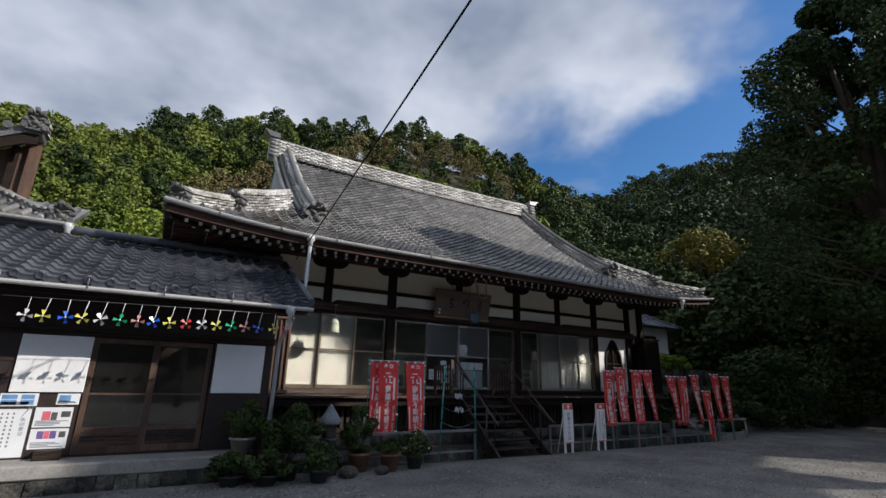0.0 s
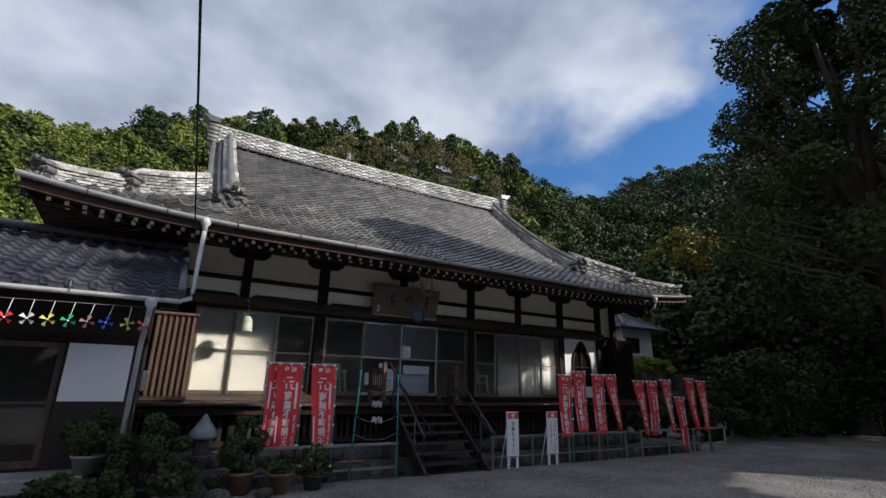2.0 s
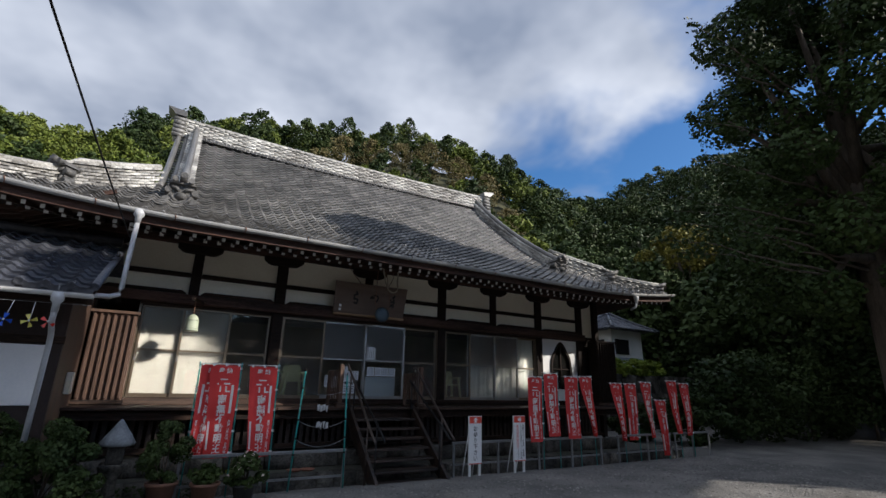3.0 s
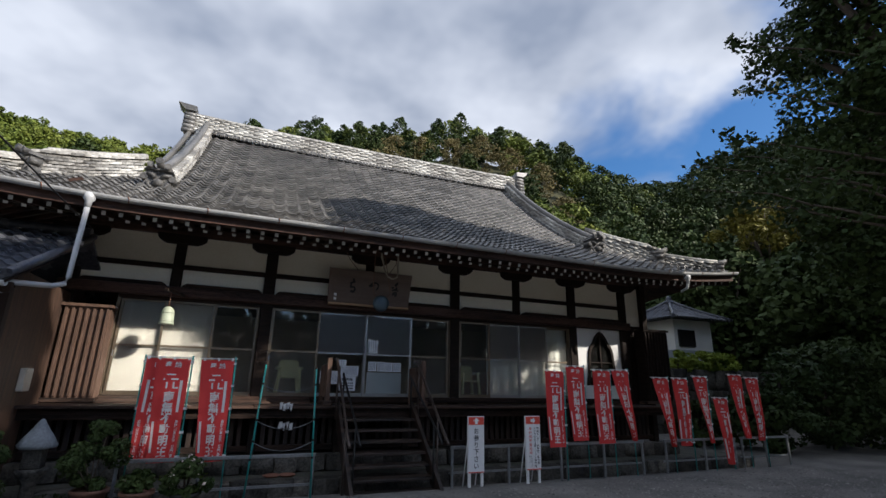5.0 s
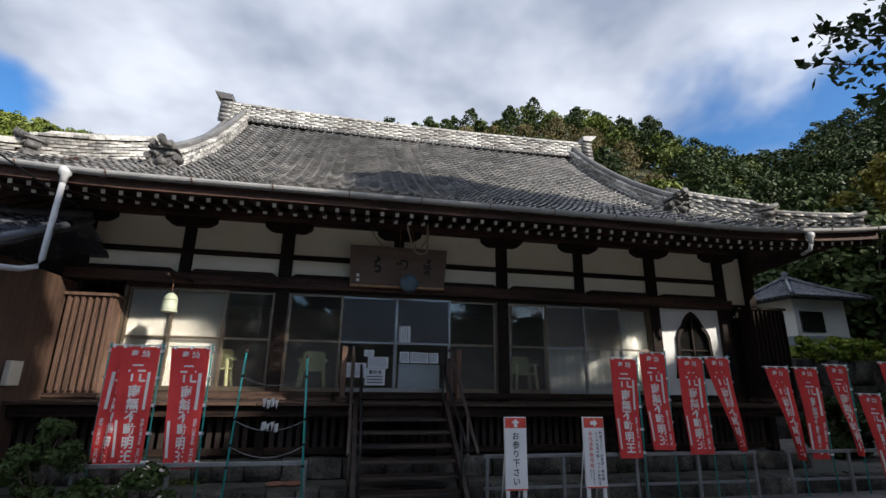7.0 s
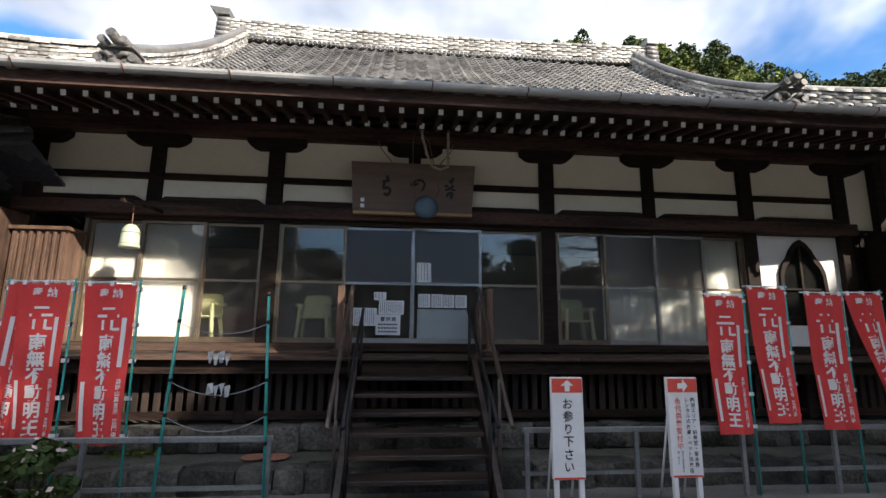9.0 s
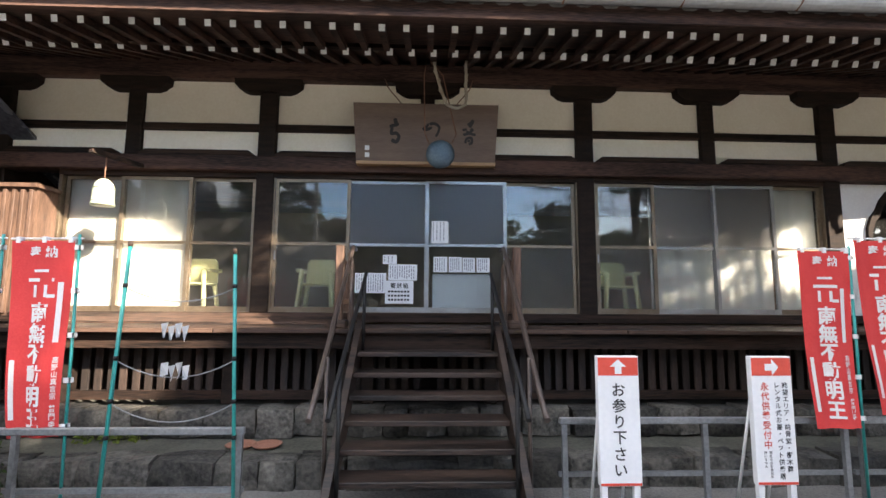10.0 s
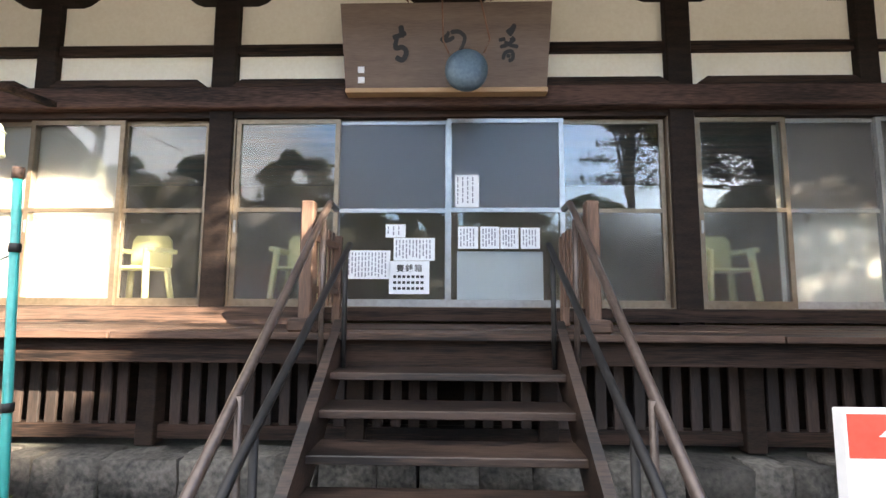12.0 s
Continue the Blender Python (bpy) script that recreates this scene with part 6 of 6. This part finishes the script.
for i, (x, y) in enumerate(((20.6, 16.0), (21.9, 16.1), (23.2, 16.0), (24.6, 16.1))):
    tree("shrub", "yellow-green shrub growing over the terrace wall", x, y, 2.7, 2.35, 3.2, 0.85, 1500, 0.14, M_LIGHTLEAF, 12, 0.04, category="shrub", limbs=4)
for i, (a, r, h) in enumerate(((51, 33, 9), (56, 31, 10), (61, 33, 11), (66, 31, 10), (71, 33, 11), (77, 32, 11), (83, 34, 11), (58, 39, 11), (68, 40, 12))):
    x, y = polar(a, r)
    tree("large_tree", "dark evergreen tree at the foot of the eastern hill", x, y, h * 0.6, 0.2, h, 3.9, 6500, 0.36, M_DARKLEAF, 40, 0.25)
# tall unseen trees added south of the yard, sized to cast its shade
for i, (x, y, h, r) in enumerate(((7.5, -7.0, 12.2, 3.0), (11.2, -7.2, 11.4, 2.4), (16.3, -6.8, 13.0, 2.1), (19.1, -7.0, 17.7, 2.1), (23.2, -7.2, 15.3, 3.0), (27.5, -6.8, 19.8, 2.4), (32.4, -7.2, 17.5, 3.3), (37.2, -6.6, 20.6, 3.7), (20.6, -10.5, 16.5, 2.6))):
    tree("large_tree", "unseen tall bare-stemmed tree added to shade the yard", x, y, h * 0.75, 10.0, h, r, 17000, 0.3, M_MIDLEAF, 40, 0.24)
# unseen wood further south, added for dark reflections in the hall's glass
for i in range(17):
    x = -40 + i * 5 + RNG.uniform(-1.2, 1.2)
    h = RNG.uniform(13, 16) if x < -1 else RNG.uniform(9, 12)
    tree("large_tree", "unseen dark evergreen tree added to darken window reflections", x, -27 + RNG.uniform(-3, 3), h * 0.5, 0.3, h, 4.6, 8500, 0.42, M_DARKLEAF, 44, 0.3)
tree("large_tree", "dark evergreen tree east of the yard", 26.5, 0.0, 8, 1.0, 11, 4.5, 12000, 0.34, M_DARKLEAF, 40, 0.4)
tree("large_tree", "dark evergreen tree east of the yard", 32.0, 8.5, 9, 1.0, 15, 6.0, 12000, 0.36, M_DARKLEAF, 40, 0.4)


# ---- pots, shrubs and the stone lantern by the wall ----
M_POTLEAF = leafy("potted_shrub_leaf", (0.018, 0.034, 0.01), (0.055, 0.08, 0.02))
M_POT = mat("grey_clay_pot", (0.26, 0.24, 0.2), (0.36, 0.33, 0.28), 0.8, 5, 40, 0.15)
M_POTR = mat("brown_clay_pot", (0.13, 0.065, 0.04), (0.22, 0.11, 0.07), 0.7, 5, 40, 0.15)
M_POTD = mat("dark_plastic_pot", (0.03, 0.03, 0.03), (0.06, 0.06, 0.055), 0.6, 5, 40, 0.05)


def potted(x, y, z, pr, ph, plant_r, plant_h, n, leaf, leafmat, pot, label, tips=None):
    p = thing("potted_plant", (x, y, z), label, "potted plant", "potted plants")
    part("pot", lathe(bmesh.new(), [(pr * 0.72, 0), (pr * 0.95, ph * 0.85), (pr * 1.08, ph * 0.87), (pr * 1.08, ph), (pr * 0.92, ph), (pr * 0.9, ph * 0.9)], (x, y, z), 16), pot, p)
    bm = bmesh.new()
    pts, L, S = crown_points(x, y, z + ph * 0.9, z + ph + plant_h, plant_r, n, 16)
    for k in range(8):
        tube(bm, [(x, y, z + ph * 0.85), ((x + L[k][0]) / 2, (y + L[k][1]) / 2, z + ph + (L[k][2] - z - ph) * 0.6), tuple(L[k])], 0.012, 5, 0.004)
    part("stem", bm, M_BARK, p)
    v = leaf_quads(pts, leaf, out=OUT)
    part_mesh("leaves", fast_mesh("leaves", v, quads_of(v), leafmat), p, kind="stuff")
    if tips is not None:
        f = leaf_quads(pts[:70] + np.array([0, -0.04, 0.03]), 0.05, 1.0)
        part_mesh("flowers", fast_mesh("flowers", f, quads_of(f), tips), p, kind="stuff")


M_BLOOM = mat("pale_pink_petals", (0.6, 0.42, 0.4), (0.75, 0.62, 0.58), 0.7, 9, 60, 0.0)
potted(1.45, 8.95, 0.39, 0.2, 0.24, 0.36, 0.62, 3600, 0.042, M_POTLEAF, M_POT, "round potted shrub in a pale clay pot")
potted(2.12, 8.5, 0.0, 0.2, 0.25, 0.58, 1.05, 9000, 0.048, M_POTLEAF, M_POTD, "tall spreading potted shrub by the annex")
potted(1.25, 8.35, 0.0, 0.18, 0.16, 0.42, 0.3, 1800, 0.06, M_POTLEAF, M_POTD, "low spreading potted plant on the gravel")
potted(1.75, 8.2, 0.0, 0.18, 0.16, 0.4, 0.34, 1800, 0.06, M_POTLEAF, M_POTD, "low green potted plant on the gravel")
potted(3.45, 8.72, 0.0, 0.2, 0.32, 0.42, 0.85, 5500, 0.045, M_DARKLEAF, M_POTR, "dark shrub in a brown clay pot")
potted(4.0, 8.55, 0.0, 0.19, 0.3, 0.24, 0.25, 500, 0.08, M_POTLEAF, M_POTR, "small plant in a brown clay pot")
potted(4.55, 8.6, 0.0, 0.17, 0.24, 0.34, 0.42, 1000, 0.085, M_POTLEAF, M_POTD, "flowering potted plant with pale pink blooms", M_BLOOM)
potted(2.55, 8.1, 0.0, 0.17, 0.2, 0.36, 0.42, 1700, 0.055, M_DARKLEAF, M_POTD, "low dark potted plant on the gravel")
lantern = thing("stone_lantern", (2.83, 8.62, 0), "small mossy stone lantern with a blue-grey pointed cap", "lantern")
part("base", lathe(bmesh.new(), [(0.2, -0.02), (0.2, 0.1), (0.13, 0.16), (0.09, 0.2)], (2.83, 8.62, 0), 6), M_STONE, lantern)
part("shaft", lathe(bmesh.new(), [(0.085, 0.18), (0.075, 0.42), (0.12, 0.5), (0.17, 0.56), (0.17, 0.6)], (2.83, 8.62, 0), 8), M_STONE, lantern)
part("firebox", boxes((2.73, 2.93, 8.52, 8.72, 0.6, 0.84), bevel=0.012), M_STONE, lantern)
part("cap", lathe(bmesh.new(), [(0.2, 0.83), (0.215, 0.87), (0.16, 0.96), (0.08, 1.07), (0.05, 1.12), (0.015, 1.17)], (2.83, 8.62, 0), 6), mat("pale_stone", (0.12, 0.135, 0.15), (0.24, 0.26, 0.28), 0.85, 4, 30, 0.3), lantern, "blue-grey stone cap")
for x, y, s in ((3.1, 8.25, 0.14), (1.6, 8.6, 0.12), (3.75, 8.3, 0.11)):
    single("garden_stone", bmesh.ops.create_icosphere(bm := bmesh.new(), subdivisions=2, radius=s) and (bmesh.ops.scale(bm, vec=(1.3, 1, 0.8), verts=bm.verts), bmesh.ops.translate(bm, vec=(x, y, s * 0.6), verts=bm.verts), bm)[2], M_STONE, "small grey stone among the pots", "stone", "garden stones")
# trailing weeds on the ledge
wv = leaf_quads(np.stack([RNG.uniform(4.0, 4.7, 90), RNG.uniform(10.45, 10.6, 90), RNG.uniform(0.08, 0.16, 90)], 1), 0.05, 0.5)
tagged(new("ledge_weeds", fast_mesh("ledge_weeds", wv, quads_of(wv), M_MIDLEAF)), "pale green weeds on the stone ledge", "weeds", kind="stuff")
wv = leaf_quads(np.stack([RNG.uniform(2.6, 4.0, 300), RNG.uniform(9.6, 9.85, 300), RNG.uniform(-0.16, 0.1, 300)], 1), 0.06, 0.6)
tagged(new("weeds", fast_mesh("weeds", wv, quads_of(wv), M_POTLEAF)), "green weeds at the foot of the stone wall", "weeds", kind="stuff")

# overhead cable from a pole to the eave
pole = thing("utility_pole", (1.2, -8.5, 0), "grey concrete utility pole carrying a cable", "pole")
part("shaft", tube(bmesh.new(), [(1.2, -8.5, -0.1), (1.2, -8.5, 8.5)], 0.16, 12, 0.11), M_CONC, pole)
single("overhead_cable", tube(bmesh.new(), [(1.6248 + 0.0675 * y, y, 5.05 - 0.0973 * y + 0.002 * (y - 2) ** 2 - 0.03) for y in [10.4 - 1.05 * k for k in range(19)]], 0.012, 6), M_BLACK, "black overhead cable running to the eave", "cable")

# loose pebbles on the packed gravel
n_peb = 16000
px = np.concatenate([RNG.uniform(1.0, 18.0, 12500), RNG.uniform(-3.0, 3.0, 3500)])
py = np.concatenate([RNG.uniform(2.5, 8.7, 12500), RNG.uniform(6.0, 8.6, 3500)])
ps = RNG.uniform(0.008, 0.022, n_peb)
pa = RNG.uniform(0, math.pi, n_peb)
corner = np.array([(-1, -1, -0.4), (1, -1, -0.4), (1, 1, -0.4), (-1, 1, -0.4), (-0.6, -0.5, 0.6), (0.5, -0.6, 0.7), (0.6, 0.5, 0.55), (-0.5, 0.6, 0.65)])
pz = np.array([yard(a, b) for a, b in zip(px, py)])
ca, sa = np.cos(pa)[:, None], np.sin(pa)[:, None]
gx_, gy_ = corner[:, 0] * 1.25, corner[:, 1] * 0.85
pv = np.stack([px[:, None] + ps[:, None] * (gx_ * ca - gy_ * sa), py[:, None] + ps[:, None] * (gx_ * sa + gy_ * ca), pz[:, None] + ps[:, None] * corner[:, 2] * 0.8], -1).reshape(-1, 3)
pq = (np.array([(4, 5, 6, 7), (0, 1, 5, 4), (1, 2, 6, 5), (2, 3, 7, 6), (3, 0, 4, 7)])[None] + (np.arange(n_peb) * 8)[:, None, None]).reshape(-1, 4)
tagged(new("loose_pebbles", fast_mesh("loose_pebbles", pv, pq, mat("pebble", (0.1, 0.095, 0.088), (0.26, 0.25, 0.23), 0.9, 3, 40, 0.2, vary=0.5, island=True))), "loose grey pebbles scattered on the packed gravel", "pebbles", kind="stuff")

# ---- roof tiles ----
TW, TL = 0.2705, 0.238


def tile_profile(u):
    return 0.03 * math.cos(2 * math.pi * u) + 0.011 * math.cos(4 * math.pi * u)


def tile_mesh(name, material, cap=False):
    us = [i / 8 for i in range(9)]
    vs = [((u - 0.5) * TW, -0.02, tile_profile(u) + 0.066) for u in us]
    vs += [((u - 0.5) * TW, TL + 0.01, tile_profile(u) + 0.022) for u in us]
    vs += [((u - 0.5) * TW, -0.015, tile_profile(u) + 0.03) for u in us]
    vs += [((u - 0.5) * TW, 0.03, tile_profile(u) + 0.03) for u in us]
    fs = [(i, i + 1, 10 + i, 9 + i) for i in range(8)] + [(18 + i, 19 + i, i + 1, i) for i in range(8)] + [(27 + i, 28 + i, 19 + i, 18 + i) for i in range(8)]
    if cap:
        b = len(vs)
        for y, r in ((-0.028, 0.055), (-0.028, 0.038), (-0.02, 0.036)):
            vs += [(-TW / 2 + r * math.cos(k * math.pi / 5), y, 0.05 + r * math.sin(k * math.pi / 5)) for k in range(10)]
        vs += [(-TW / 2 + 0.055 * math.cos(k * math.pi / 5), 0.06, 0.05 + 0.055 * math.sin(k * math.pi / 5)) for k in range(10)]
        for k in range(10):
            k2 = (k + 1) % 10
            fs += [(b + k, b + k2, b + 10 + k2, b + 10 + k), (b + 10 + k, b + 10 + k2, b + 20 + k2, b + 20 + k), (b + 30 + k, b + 30 + k2, b + k2, b + k)]
        fs.append(tuple(b + 20 + k for k in range(10)))
        b2 = len(vs)
        vs += [((u - 0.5) * TW, -0.02, tile_profile(u) - 0.03) for u in us]
        fs += [(b2 + i, b2 + i + 1, 19 + i, 18 + i) for i in range(8)]
    return raw_mesh(name, vs, fs, material)


tv = np.array([((u - 0.5) * TW, 0, 0) for u in [i / 8 for i in range(9)]])
ph = np.array([tile_profile(i / 8) for i in range(9)])
slope_run = [EAVE]
while slope_run[-1] < 16.25:
    y = slope_run[-1]
    k = 0.45 + 2 * 0.0387 * (y - EAVE)
    slope_run.append(y + TL / math.hypot(1, k))
COLS = [XL + 0.12 + TW * (i + 0.5) for i in range(int((XR - XL - 0.2) / TW))]
eave_tile, plain_tile = tile_mesh("roof_tile", M_TILE, True), tile_mesh("roof_tile", M_TILE)
V, Q = [], []
count = 0
quads_tile = np.array([(i, i + 1, 10 + i, 9 + i) for i in range(8)] + [(18 + i, 19 + i, i + 1, i) for i in range(8)] + [(27 + i, 28 + i, 19 + i, 18 + i) for i in range(8)])
for j, y in enumerate(slope_run[:-1]):
    yb = slope_run[j + 1]
    for x in COLS:
        if (x < GL or x > GR) and yb - EAVE > min(x - XL, XR - x) + 0.3:
            continue
        jig = random.uniform(-0.005, 0.005)
        if j < 5 and 1.5 < x < 15.6 and count < 300:
            ang = math.atan2(roof_z(x, yb) - roof_z(x, y), yb - y)
            piece("roof_tile", eave_tile if j == 0 else plain_tile, roof, (x, y, roof_z(x, y) - 0.025 + jig), Matrix.Rotation(ang, 4, "X"))
            count += 1
            continue
        za, zb = roof_z(x, y), roof_z(x, min(yb, RIDGE_Y))
        row = [np.stack([x + tv[:, 0], np.full(9, yy), zz + ph + off], 1) for yy, zz, off in ((y - 0.018, za, 0.042 + jig), (yb + 0.008, zb, -0.004 + jig), (y - 0.014, za, 0.008 + jig), (y + 0.03, za, 0.02 + jig))]
        Q.append(quads_tile + 36 * len(V))
        V.append(np.concatenate(row))
        if j == 0:
            piece("eave_tile", eave_tile, roof, (x, y, za - 0.025), Matrix.Rotation(0.42, 4, "X"))
part_mesh("tile_field", fast_mesh("tile_field", np.concatenate(V), np.concatenate(Q), M_TILEJ), roof, kind="stuff")
# glazed tiles of the annex
blue_eave, blue_tile = tile_mesh("roof_tile", M_BLUE, True), tile_mesh("roof_tile", M_BLUE)
ang = math.atan(0.456)
for j in range(13):
    y = 8.24 + j * TL * math.cos(ang)
    for i in range(20):
        x = 2.1 - TW * i
        piece("roof_tile", blue_eave if j == 0 else blue_tile, annex, (x, y, annex_z(y) - 0.02 + random.uniform(-0.004, 0.004)), Matrix.Rotation(ang, 4, "X"))
# round cap tiles under the main ridge
capm = raw_mesh("cap_tile", [(0.05 * r * math.cos(k * math.pi / 5), yy, 0.05 * r * math.sin(k * math.pi / 5)) for yy, r in ((0.12, 1), (0, 1), (0, 0.7), (0.012, 0.65)) for k in range(10)], [(a * 10 + k, a * 10 + (k + 1) % 10, a * 10 + 10 + (k + 1) % 10, a * 10 + 10 + k) for a in range(3) for k in range(10)] + [tuple(30 + k for k in range(10))], M_TILE)
for i in range(88):
    piece("cap_tile", capm, roof, (3.2 + i * 0.1215, RIDGE_Y - 0.34, 9.2 + 0.1 * ((3.2 + i * 0.1215 - MID) / 6) ** 2))
